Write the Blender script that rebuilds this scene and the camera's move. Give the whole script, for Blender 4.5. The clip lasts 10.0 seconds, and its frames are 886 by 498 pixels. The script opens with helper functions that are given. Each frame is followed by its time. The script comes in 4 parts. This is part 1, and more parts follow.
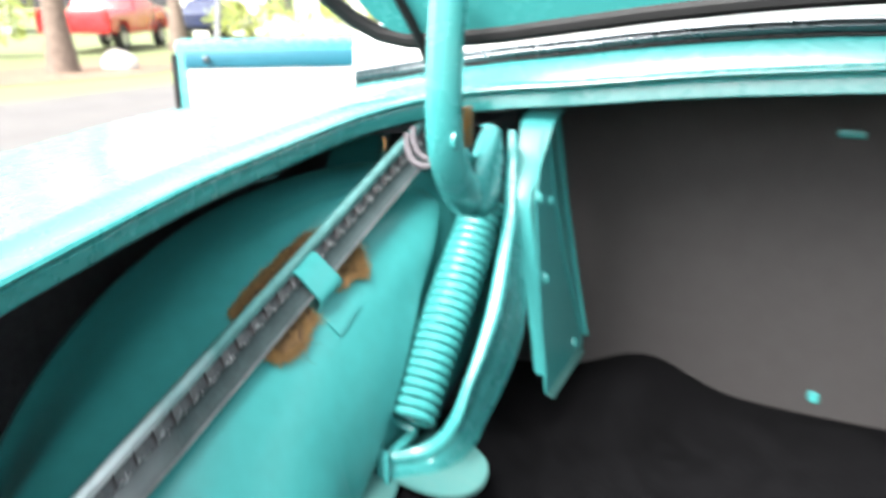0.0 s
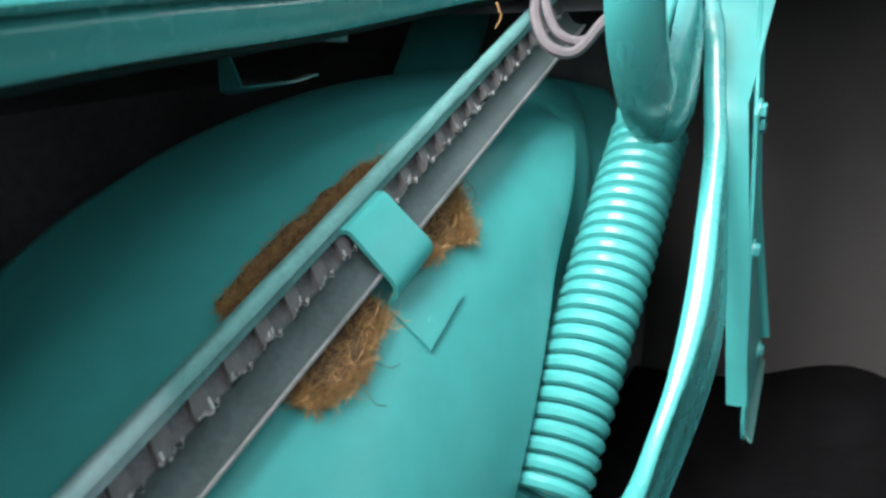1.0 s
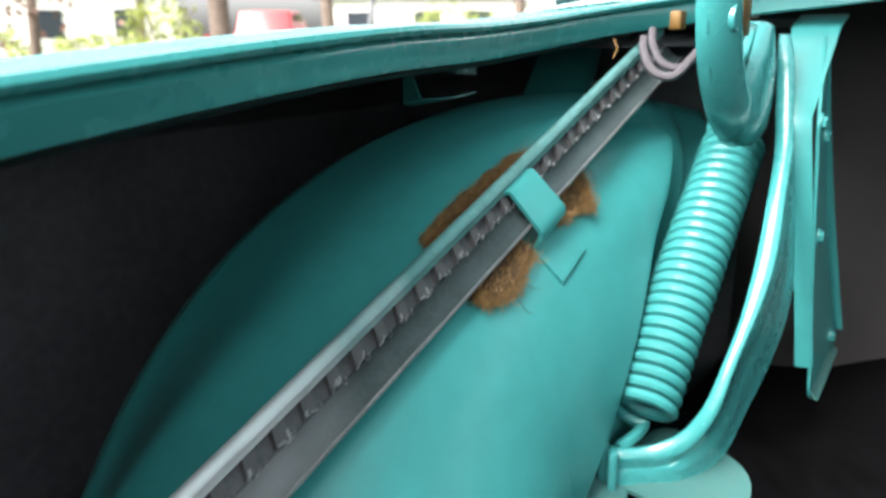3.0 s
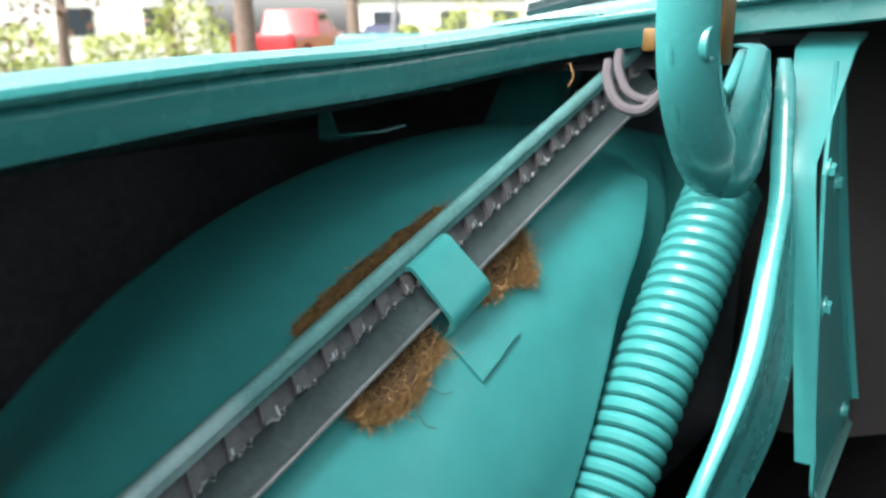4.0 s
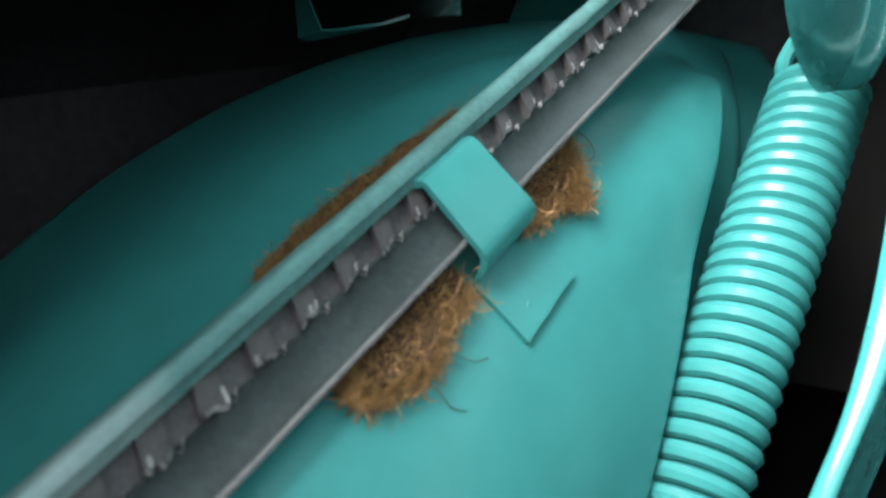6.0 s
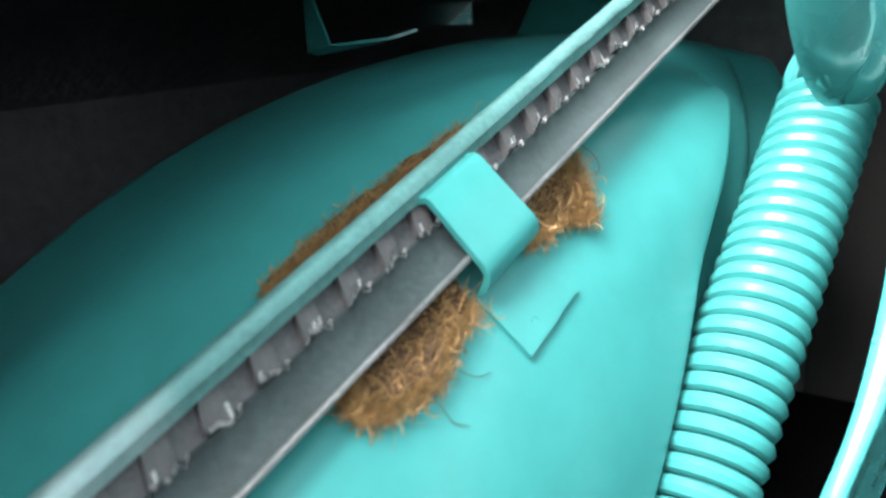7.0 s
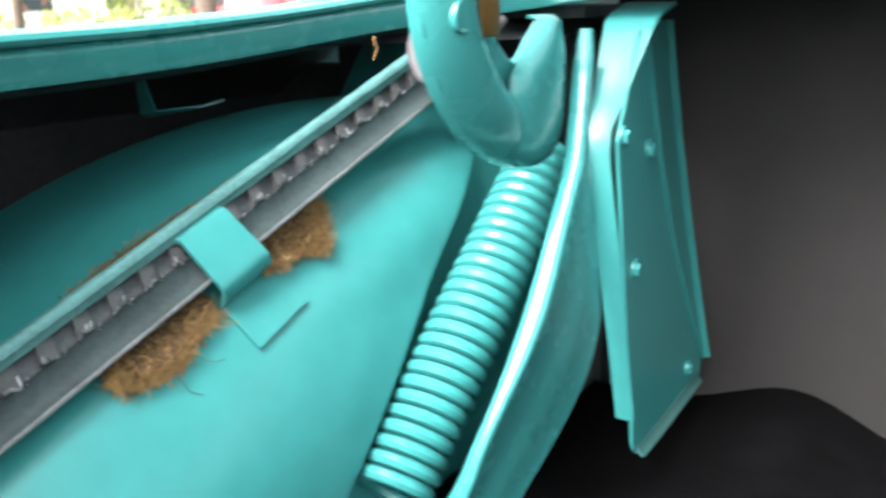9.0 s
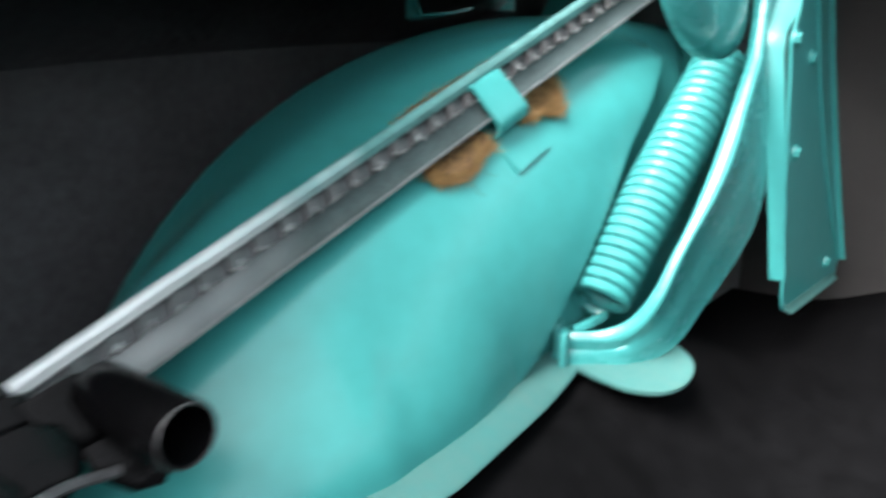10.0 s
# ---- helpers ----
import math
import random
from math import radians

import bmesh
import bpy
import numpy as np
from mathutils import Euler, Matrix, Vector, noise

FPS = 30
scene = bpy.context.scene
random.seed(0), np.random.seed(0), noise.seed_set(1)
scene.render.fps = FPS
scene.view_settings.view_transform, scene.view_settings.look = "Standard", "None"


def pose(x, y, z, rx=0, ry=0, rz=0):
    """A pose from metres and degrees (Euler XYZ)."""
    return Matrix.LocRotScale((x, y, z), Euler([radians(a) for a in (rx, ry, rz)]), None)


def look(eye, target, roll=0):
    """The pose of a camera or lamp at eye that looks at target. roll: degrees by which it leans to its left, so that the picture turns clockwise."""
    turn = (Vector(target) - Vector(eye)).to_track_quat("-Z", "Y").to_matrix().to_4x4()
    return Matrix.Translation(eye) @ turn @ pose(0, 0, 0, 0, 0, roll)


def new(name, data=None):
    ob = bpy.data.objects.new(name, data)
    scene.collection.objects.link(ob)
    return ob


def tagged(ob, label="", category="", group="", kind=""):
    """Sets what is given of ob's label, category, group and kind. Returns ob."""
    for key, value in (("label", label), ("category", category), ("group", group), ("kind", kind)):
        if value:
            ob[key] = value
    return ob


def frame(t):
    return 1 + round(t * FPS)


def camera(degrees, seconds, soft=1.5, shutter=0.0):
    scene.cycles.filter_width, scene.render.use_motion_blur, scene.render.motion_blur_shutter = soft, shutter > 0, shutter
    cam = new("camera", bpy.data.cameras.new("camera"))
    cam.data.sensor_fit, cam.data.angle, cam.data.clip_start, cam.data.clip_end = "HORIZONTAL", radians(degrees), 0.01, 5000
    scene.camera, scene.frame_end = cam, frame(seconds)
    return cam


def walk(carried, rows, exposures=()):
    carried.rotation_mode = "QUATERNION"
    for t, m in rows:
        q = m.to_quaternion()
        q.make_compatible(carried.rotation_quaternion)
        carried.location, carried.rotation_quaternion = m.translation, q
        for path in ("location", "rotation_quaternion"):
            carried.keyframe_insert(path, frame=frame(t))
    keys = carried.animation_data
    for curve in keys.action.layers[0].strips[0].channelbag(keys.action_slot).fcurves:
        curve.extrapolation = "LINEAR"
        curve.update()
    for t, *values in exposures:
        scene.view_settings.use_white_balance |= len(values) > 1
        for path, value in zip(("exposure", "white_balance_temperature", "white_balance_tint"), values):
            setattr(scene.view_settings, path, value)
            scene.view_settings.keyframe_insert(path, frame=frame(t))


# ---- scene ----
from mathutils.bvhtree import BVHTree

cam = camera(60.0, 10.0, soft=2.6, shutter=0.5)
# the near things are sharp, what lies outside is soft
cam.data.dof.use_dof, cam.data.dof.focus_distance, cam.data.dof.aperture_fstop = True, 0.38, 11.0
PATH = [
    (0, (0.0, 0.0, 1.25), (-0.4028, 0.8639, 0.9476), 0.00),
    (0.1, (-0.0308, 0.0329, 1.2363), (-0.443, 0.8965, 0.946), 0.40),
    (0.5, (-0.0942, 0.1519, 1.1564), (-0.5259, 0.9926, 0.8297), 1.34),
    (1, (-0.1766, 0.2336, 1.1371), (-0.6292, 1.0656, 0.8161), -0.79),
    (1.5, (-0.1785, 0.1883, 1.1228), (-0.6463, 1.0068, 0.7894), -1.52),
    (2, (-0.1524, 0.1352, 1.1411), (-0.6529, 0.9354, 0.8109), -1.86),
    (2.5, (-0.1261, 0.0909, 1.1445), (-0.66, 0.8902, 0.8686), 2.99),
    (2.7, (-0.1245, 0.0681, 1.1327), (-0.662, 0.864, 0.8543), 0.56),
    (3.8, (-0.136, 0.2069, 1.1483), (-0.716, 0.9776, 0.8842), -1.07),
    (4, (-0.1373, 0.2199, 1.1481), (-0.7215, 0.9846, 0.8763), -0.54),
    (4.5, (-0.1494, 0.2459, 1.1563), (-0.7195, 1.0208, 0.8835), -1.11),
    (5, (-0.1601, 0.2691, 1.1627), (-0.7307, 1.0465, 0.8981), -1.14),
    (5.5, (-0.1693, 0.2794, 1.1252), (-0.7417, 1.0388, 0.816), -1.06),
    (5.7, (-0.1992, 0.2937, 1.0963), (-0.7844, 1.0435, 0.7876), -2.39),
    (6.8, (-0.206, 0.2976, 1.1073), (-0.7985, 1.0401, 0.7948), -2.16),
    (7, (-0.1994, 0.2973, 1.1026), (-0.8021, 1.035, 0.7983), -2.64),
    (7.5, (-0.2055, 0.2761, 1.1103), (-0.8062, 1.0112, 0.7961), -2.49),
    (8, (-0.1846, 0.2605, 1.1233), (-0.7878, 0.9964, 0.8156), -2.02),
    (8.5, (-0.12, 0.2644, 1.1412), (-0.7084, 1.0066, 0.8205), -1.23),
    (9, (-0.049, 0.2696, 1.1484), (-0.6013, 1.045, 0.8425), -1.24),
    (9.2, (-0.0289, 0.2618, 1.1469), (-0.5803, 1.0406, 0.8479), -1.56),
    (9.5, (-0.0267, 0.2116, 1.1186), (-0.6186, 0.9583, 0.815), -0.78),
    (9.8, (-0.0205, 0.1362, 1.0982), (-0.6415, 0.8588, 0.7948), -0.63),
    (10, (-0.0168, 0.0833, 1.101), (-0.6595, 0.7822, 0.7871), -0.32),
]
walk(cam, [(t, look(eye, target, roll)) for t, eye, target, roll in PATH], exposures=[(0, 4.02), (0.5, 3.52), (1, 3.52), (1.5, 3.72), (2, 3.82), (2.5, 3.72), (4, 3.37), (4.5, 3.27), (5.5, 3.07), (7, 4.2), (8, 4.32), (8.5, 4.15), (9, 3.98), (9.5, 4.02), (10, 4.07)])

# x: to the car's right, y: to its front, z: up; the ground is z = 0

# ---- light ----
world = bpy.data.worlds.new("world")
scene.world = world
world.use_nodes = True
wn = world.node_tree.nodes
sky = wn.new("ShaderNodeTexSky")
sky.sky_type, sky.sun_disc = "NISHITA", False
sky.sun_elevation, sky.sun_rotation = radians(49.5), radians(198.4)
sky.air_density, sky.dust_density, sky.ozone_density = 1.0, 4.0, 1.0
wn["Background"].inputs["Strength"].default_value = 0.05
veil = wn.new("ShaderNodeHueSaturation")  # thin even cloud
veil.inputs["Saturation"].default_value, veil.inputs["Value"].default_value = 0.22, 1.0
world.node_tree.links.new(sky.outputs[0], veil.inputs["Color"])
world.node_tree.links.new(veil.outputs[0], wn["Background"].inputs[0])
sun = new("sun", bpy.data.lights.new("sun", "SUN"))
sun.data.energy, sun.data.angle, sun.data.color = 1.25, radians(46), (1.0, 0.98, 0.95)
sun.matrix_world = look((0, 0, 0), (0.20, 0.60, -0.77))


# ---- materials ----
def mat(name, color, rough=0.5, metal=0.0, var=0.15, scale=8.0, bump=0.0, bscale=60.0, coat=0.0, spec=0.5, second=None, detail=6.0, space="Object", croug=0.08):
    """Colour that varies at two scales, uneven roughness and fine relief."""
    m = bpy.data.materials.new(name)
    m.use_nodes = True
    nt = m.node_tree
    n, l = nt.nodes, nt.links
    b = n["Principled BSDF"]
    tc = n.new("ShaderNodeTexCoord")
    big, fine = n.new("ShaderNodeTexNoise"), n.new("ShaderNodeTexNoise")
    for tex, s in ((big, scale), (fine, scale * 9)):
        tex.inputs["Scale"].default_value, tex.inputs["Detail"].default_value = s, detail
        l.new(tc.outputs[space], tex.inputs["Vector"])
    mix = n.new("ShaderNodeMath")
    mix.operation = "ADD"
    l.new(big.outputs["Fac"], mix.inputs[0])
    l.new(fine.outputs["Fac"], mix.inputs[1])
    ramp = n.new("ShaderNodeMapRange")
    ramp.inputs["From Min"].default_value, ramp.inputs["From Max"].default_value = 0.7, 1.3
    l.new(mix.outputs[0], ramp.inputs["Value"])
    col = n.new("ShaderNodeMix")
    col.data_type = "RGBA"
    lo = second or tuple(c * (1 - var) for c in color)
    hi = color if second else tuple(min(1, c * (1 + var)) for c in color)
    col.inputs["A"].default_value, col.inputs["B"].default_value = (*lo, 1), (*hi, 1)
    l.new(ramp.outputs[0], col.inputs["Factor"])
    l.new(col.outputs["Result"], b.inputs["Base Color"])
    rr = n.new("ShaderNodeMapRange")
    rr.inputs["To Min"].default_value, rr.inputs["To Max"].default_value = max(0.02, rough * 0.8), min(1, rough * 1.2)
    l.new(fine.outputs["Fac"], rr.inputs["Value"])
    l.new(rr.outputs[0], b.inputs["Roughness"])
    b.inputs["Metallic"].default_value = metal
    b.inputs["Coat Weight"].default_value = coat
    b.inputs["Coat Roughness"].default_value = croug
    b.inputs["Specular IOR Level"].default_value = spec
    if bump:
        bt, bn = n.new("ShaderNodeTexNoise"), n.new("ShaderNodeBump")
        bt.inputs["Scale"].default_value, bt.inputs["Detail"].default_value = bscale, 4
        l.new(tc.outputs[space], bt.inputs["Vector"])
        bn.inputs["Strength"].default_value, bn.inputs["Distance"].default_value = bump, 0.002
        l.new(bt.outputs["Fac"], bn.inputs["Height"])
        l.new(bn.outputs["Normal"], b.inputs["Normal"])
    return m


TEAL = mat("teal_paint", (0.036, 0.220, 0.216), 0.27, var=0.04, scale=5, bump=0.003, bscale=12, coat=0.5, croug=0.2)
TEAL_GLOSS = mat("teal_spring_enamel", (0.036, 0.220, 0.216), 0.34, var=0.06, scale=20, bump=0.004, bscale=30, coat=0.15, croug=0.2, spec=0.3)
TEAL_IN = mat("teal_paint_inside", (0.036, 0.220, 0.216), 0.34, var=0.08, scale=7, bump=0.02, bscale=8, coat=0.25, spec=0.3, croug=0.2)
# dusty teal, darkened to offset the strong light on upward faces
TEAL_DUST_DIM = mat("dimmed_dusty_teal_paint", (0.034, 0.125, 0.119), 0.55, var=0.12, scale=14, bump=0.06, bscale=60, second=(0.050, 0.120, 0.112), spec=0.35)
DARK = mat("black_undercoat", (0.110, 0.114, 0.121), 0.85, var=0.25, scale=9, bump=0.5, bscale=90)
MAT_BLACK = mat("black_trunk_mat", (0.0022, 0.0022, 0.0025), 0.85, var=0.45, scale=6, bump=0.4, bscale=150, spec=0.03)
BOARD = mat("grey_fibreboard", (0.0192, 0.0174, 0.0174), 0.8, var=0.12, scale=4, bump=0.2, bscale=300)
WORN_GLINT = mat("worn_glinting_steel", (0.33, 0.33, 0.335), 0.35, metal=0.3, var=0.35, scale=90, bump=0.3, bscale=200)
TOOTH = mat("worn_grey_tooth_steel", (0.070, 0.069, 0.072), 0.6, metal=0.15, var=0.3, scale=110, bump=0.3, bscale=250)
DARK_STEEL = mat("dark_grey_steel", (0.050, 0.052, 0.056), 0.55, metal=0.2, var=0.5, scale=60, bump=0.3, bscale=150)
LIP = mat("steel_with_teal_tint", (0.085, 0.21, 0.207), 0.45, metal=0.3, var=0.25, scale=45, bump=0.12, bscale=120)
STEEL = mat("galvanised_steel", (0.030, 0.043, 0.045), 0.50, metal=0.1, spec=0.3, var=0.3, scale=40, bump=0.15, bscale=120)
IRON = mat("black_iron", (0.0022, 0.0022, 0.0025), 0.24, var=0.5, scale=30, bump=0.10, bscale=70, spec=0.08)
EDGE_GLINT = mat("steel_edge_highlight", (0.16, 0.168, 0.172), 0.4, metal=0.6, var=0.35, scale=60, bump=0.15, bscale=160)
COIR = mat("coir_fibre", (0.08, 0.04, 0.016), 0.85, var=0.45, scale=90, second=(0.024, 0.0112, 0.0048), bump=0.4, bscale=160)
FIBRE = mat("golden_coir_fibre", (0.44, 0.26, 0.10), 0.6, scale=300, second=(0.085, 0.042, 0.014))
CHROME = mat("chrome", (0.1105, 0.119, 0.1275), 0.28, metal=1.0, var=0.05)
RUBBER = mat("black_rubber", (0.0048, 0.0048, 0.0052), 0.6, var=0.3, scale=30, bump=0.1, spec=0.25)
AMBER = mat("amber_shim", (0.136, 0.072, 0.016), 0.45, metal=0.3, var=0.3, scale=50)
HOSE = mat("grey_wiring_sleeve", (0.0525, 0.0462, 0.0532), 0.55, var=0.2, scale=60, bump=0.1)
VINYL = mat("white_vinyl", (0.78, 0.77, 0.74), 0.5, var=0.05, scale=6, bump=0.1, bscale=200)
NAVY = mat("dark_teal_trim", (0.01125, 0.09, 0.1275), 0.4, var=0.1)
ASPHALT = mat("asphalt", (0.07, 0.066, 0.064), 0.9, var=0.2, scale=1.5, bump=0.3, bscale=40)
GRASS = mat("grass", (0.115, 0.14, 0.052), 0.9, var=0.35, scale=1.2, second=(0.09, 0.105, 0.042))
MULCH = mat("brown_mulch", (0.13, 0.085, 0.055), 0.95, var=0.4, scale=4, bump=0.5)
BARK = mat("bark", (0.13, 0.095, 0.075), 0.95, var=0.35, scale=9, bump=0.8, bscale=25)
LEAF = mat("spring_leaves", (0.24, 0.28, 0.06), 0.7, var=0.4, scale=2)
LEAF_RED = mat("reddish_leaves", (0.16, 0.075, 0.05), 0.7, var=0.4, scale=2)
RED = mat("red_car_paint", (0.4125, 0.015, 0.01875), 0.25, var=0.06, coat=0.5)
BLUE = mat("dark_blue_car_paint", (0.02, 0.025, 0.06), 0.25, var=0.1, coat=0.5)
TYRE = mat("tyre_rubber", (0.02, 0.02, 0.02), 0.85, var=0.2)
GLASS = mat("dark_car_glass", (0.02, 0.025, 0.03), 0.05, var=0.1)
RIM = mat("alloy_rim", (0.6, 0.6, 0.6), 0.3, metal=0.8, var=0.1)
SIDING = mat("pale_house_siding", (0.80, 0.79, 0.76), 0.8, var=0.06, scale=2)
ROOF = mat("grey_roof_shingles", (0.42, 0.41, 0.41), 0.9, var=0.25, scale=3)
WINDOW = mat("house_window_glass", (0.03, 0.04, 0.05), 0.1, var=0.1)
STONE = mat("pale_boulder", (0.42, 0.39, 0.35), 0.9, var=0.25, scale=5, bump=0.6, bscale=20)
GREY = mat("grey_painted_pole", (0.16, 0.16, 0.17), 0.6, var=0.15)
LAMPRED = mat("red_lamp", (0.4, 0.02, 0.02), 0.2)


def bright_end(m, color, y0, y1):
    """Puts sky highlights into the colour at the post's near end, fading to the plain tone further on."""
    n, l = m.node_tree.nodes, m.node_tree.links
    old = n["Principled BSDF"].inputs["Base Color"].links[0].from_socket
    tc, xyz, ramp, wob, mix = n.new("ShaderNodeTexCoord"), n.new("ShaderNodeSeparateXYZ"), n.new("ShaderNodeMapRange"), n.new("ShaderNodeTexNoise"), n.new("ShaderNodeMix")
    wob.inputs["Scale"].default_value = 22.0
    add = n.new("ShaderNodeMath")
    add.operation, add.inputs[1].default_value = "MULTIPLY_ADD", 0.12
    l.new(tc.outputs["Object"], xyz.inputs[0])
    l.new(tc.outputs["Object"], wob.inputs["Vector"])
    l.new(wob.outputs["Fac"], add.inputs[0])
    l.new(xyz.outputs["Y"], add.inputs[2])
    ramp.inputs["From Min"].default_value, ramp.inputs["From Max"].default_value = y0, y1
    l.new(add.outputs[0], ramp.inputs["Value"])
    mix.data_type = "RGBA"
    mix.inputs["A"].default_value = (*color, 1)
    l.new(old, mix.inputs["B"])
    l.new(ramp.outputs[0], mix.inputs["Factor"])
    l.new(mix.outputs["Result"], n["Principled BSDF"].inputs["Base Color"])


bright_end(LIP, (0.60, 0.61, 0.62), 0.30, 0.46)
bright_end(STEEL, (0.21, 0.214, 0.22), 0.27, 0.42)


# ---- building blocks ----
def part(name, bm, material, parent=None, label="", smooth=True, turned=False):
    me = bpy.data.meshes.new(name)
    bmesh.ops.recalc_face_normals(bm, faces=bm.faces)
    if turned:
        bmesh.ops.reverse_faces(bm, faces=bm.faces)
    bm.to_mesh(me)
    bm.free()
    me.materials.append(material)
    if smooth:
        for p in me.polygons:
            p.use_smooth = True
        me.set_sharp_from_angle(angle=radians(38))
    ob = new(name, me)
    if parent:
        ob.parent = parent
    if label:
        ob["label"] = label
    return ob


def thing(name, label, category, group="", kind=""):
    return tagged(new(name), label, category, group, kind)


def grid(rows_, closed_u=False, closed_v=False, bm=None):
    """A skin over rows of points."""
    bm = bm or bmesh.new()
    vs = [[bm.verts.new(p) for p in r] for r in rows_]
    nu, nv = len(vs), len(vs[0])
    for i in range(nu if closed_u else nu - 1):
        for j in range(nv if closed_v else nv - 1):
            a, b, c, d = vs[i][j], vs[(i + 1) % nu][j], vs[(i + 1) % nu][(j + 1) % nv], vs[i][(j + 1) % nv]
            bm.faces.new((a, b, c, d))
    return bm, vs


def shell(rows_, thick):
    """A closed sheet of metal: the skin over rows of points, made thick."""
    nu, nv = len(rows_), len(rows_[0])
    back = []
    for i in range(nu):
        line = []
        for j in range(nv):
            du = rows_[min(i + 1, nu - 1)][j] - rows_[max(i - 1, 0)][j]
            dv = rows_[i][min(j + 1, nv - 1)] - rows_[i][max(j - 1, 0)]
            line.append(rows_[i][j] - du.cross(dv).normalized() * thick)
        back.append(line)
    bm, a = grid(rows_)
    bm, b = grid(back, bm=bm)
    ring = [(i, 0) for i in range(nu)] + [(nu - 1, j) for j in range(1, nv)] + [(i, nv - 1) for i in range(nu - 2, -1, -1)] + [(0, j) for j in range(nv - 2, 0, -1)]
    for (i, j), (k, l) in zip(ring, ring[1:] + ring[:1]):
        bm.faces.new((a[i][j], a[k][l], b[k][l], b[i][j]))
    return bm


def caps(bm, *loops):
    for lp in loops:
        bm.faces.new(lp)


def smooth_line(pts, n):
    """n points along a Catmull-Rom line through pts, evenly in length."""
    p = [Vector(q) for q in pts]
    p = [p[0] * 2 - p[1]] + p + [p[-1] * 2 - p[-2]]
    out = []
    for i in range(1, len(p) - 2):
        for k in range(24):
            u = k / 24
            a, b, c, d = p[i - 1], p[i], p[i + 1], p[i + 2]
            out.append(0.5 * (2 * b + (c - a) * u + (2 * a - 5 * b + 4 * c - d) * u * u + (3 * b - a - 3 * c + d) * u ** 3))
    out.append(p[-2].copy())
    s = [0.0]
    for a, b in zip(out, out[1:]):
        s.append(s[-1] + (b - a).length)
    res, j = [], 0
    for k in range(n):
        w = s[-1] * k / (n - 1)
        while j < len(s) - 2 and s[j + 1] < w:
            j += 1
        f = (w - s[j]) / max(1e-9, s[j + 1] - s[j])
        res.append(out[j].lerp(out[j + 1], min(1, max(0, f))))
    return res


def tube(path, radius, seg=10, bm=None, ends=True):
    """A round bar along a path; radius is a number or one a point."""
    bm = bm or bmesh.new()
    n = len(path)
    rad = radius if isinstance(radius, (list, tuple)) else [radius] * n
    t0 = (path[1] - path[0]).normalized()
    side = t0.orthogonal().normalized()
    rings = []
    for i, p in enumerate(path):
        t = (path[min(i + 1, n - 1)] - path[max(i - 1, 0)]).normalized()
        side = (side - t * side.dot(t)).normalized()
        up = t.cross(side)
        rings.append([p + (side * math.cos(2 * math.pi * k / seg) + up * math.sin(2 * math.pi * k / seg)) * rad[i] for k in range(seg)])
    bm, vs = grid(rings, closed_v=True, bm=bm)
    if ends:
        caps(bm, vs[0][::-1], vs[-1])
    return bm


def box(cx, cy, cz, sx, sy, sz, bevel=0.0, bm=None, m=None):
    bm2 = bmesh.new()
    bmesh.ops.create_cube(bm2, size=1.0)
    bmesh.ops.scale(bm2, vec=(sx, sy, sz), verts=bm2.verts)
    if bevel:
        bmesh.ops.bevel(bm2, geom=bm2.edges[:], offset=bevel, segments=2, affect="EDGES", profile=0.5)
    bmesh.ops.transform(bm2, matrix=Matrix.Translation((cx, cy, cz)) @ (m or Matrix()), verts=bm2.verts)
    if bm is None:
        return bm2
    tmp = bpy.data.meshes.new("tmp")
    bm2.to_mesh(tmp)
    bm2.free()
    bm.from_mesh(tmp)
    bpy.data.meshes.remove(tmp)
    return bm


def plate_yz(outline, x0, x1, bevel=0.0, seg=3):
    """A plate with an outline in y and z, between two values of x."""
    bm = bmesh.new()
    a = [bm.verts.new((x0, y, z)) for y, z in outline]
    b = [bm.verts.new((x1, y, z)) for y, z in outline]
    fa, fb = bm.faces.new(a), bm.faces.new(b[::-1])
    n = len(a)
    for i in range(n):
        bm.faces.new((a[i], b[i], b[(i + 1) % n], a[(i + 1) % n]))
    bmesh.ops.recalc_face_normals(bm, faces=bm.faces)
    if bevel:
        rim = [e for f in (fa, fb) for e in f.edges]
        bmesh.ops.bevel(bm, geom=list(set(rim)), offset=bevel, segments=seg, affect="EDGES", profile=0.5, clamp_overlap=True)
    bmesh.ops.triangulate(bm, faces=[f for f in bm.faces if len(f.verts) > 4])
    return bm


def bolt(p, axis, r=0.006, h=0.004):
    """A hexagon head with a washer, standing on p along axis."""
    q = Vector(axis).to_track_quat("Z", "Y").to_matrix().to_4x4()
    bm = bmesh.new()
    bmesh.ops.create_cone(bm, cap_ends=True, segments=14, radius1=r * 1.5, radius2=r * 1.45, depth=0.0016, matrix=Matrix.Translation((0, 0, 0.0008)))
    bmesh.ops.create_cone(bm, cap_ends=True, segments=6, radius1=r, radius2=r * 0.92, depth=h, matrix=Matrix.Translation((0, 0, 0.0014 + h / 2)))
    bmesh.ops.transform(bm, matrix=Matrix.Translation(p) @ q, verts=bm.verts)
    return bm


# ---- the ground ----
def sheet(name, label, category, outline, z, material, cell=None):
    bm = bmesh.new()
    fc = bm.faces.new([bm.verts.new((x, y, z)) for x, y in outline])
    fc.normal_update()
    ob = part(name, bm, material, smooth=False)
    if ob.data.polygons[0].normal.z < 0:
        ob.data.flip_normals()
    return tagged(ob, label, category, kind="structure")


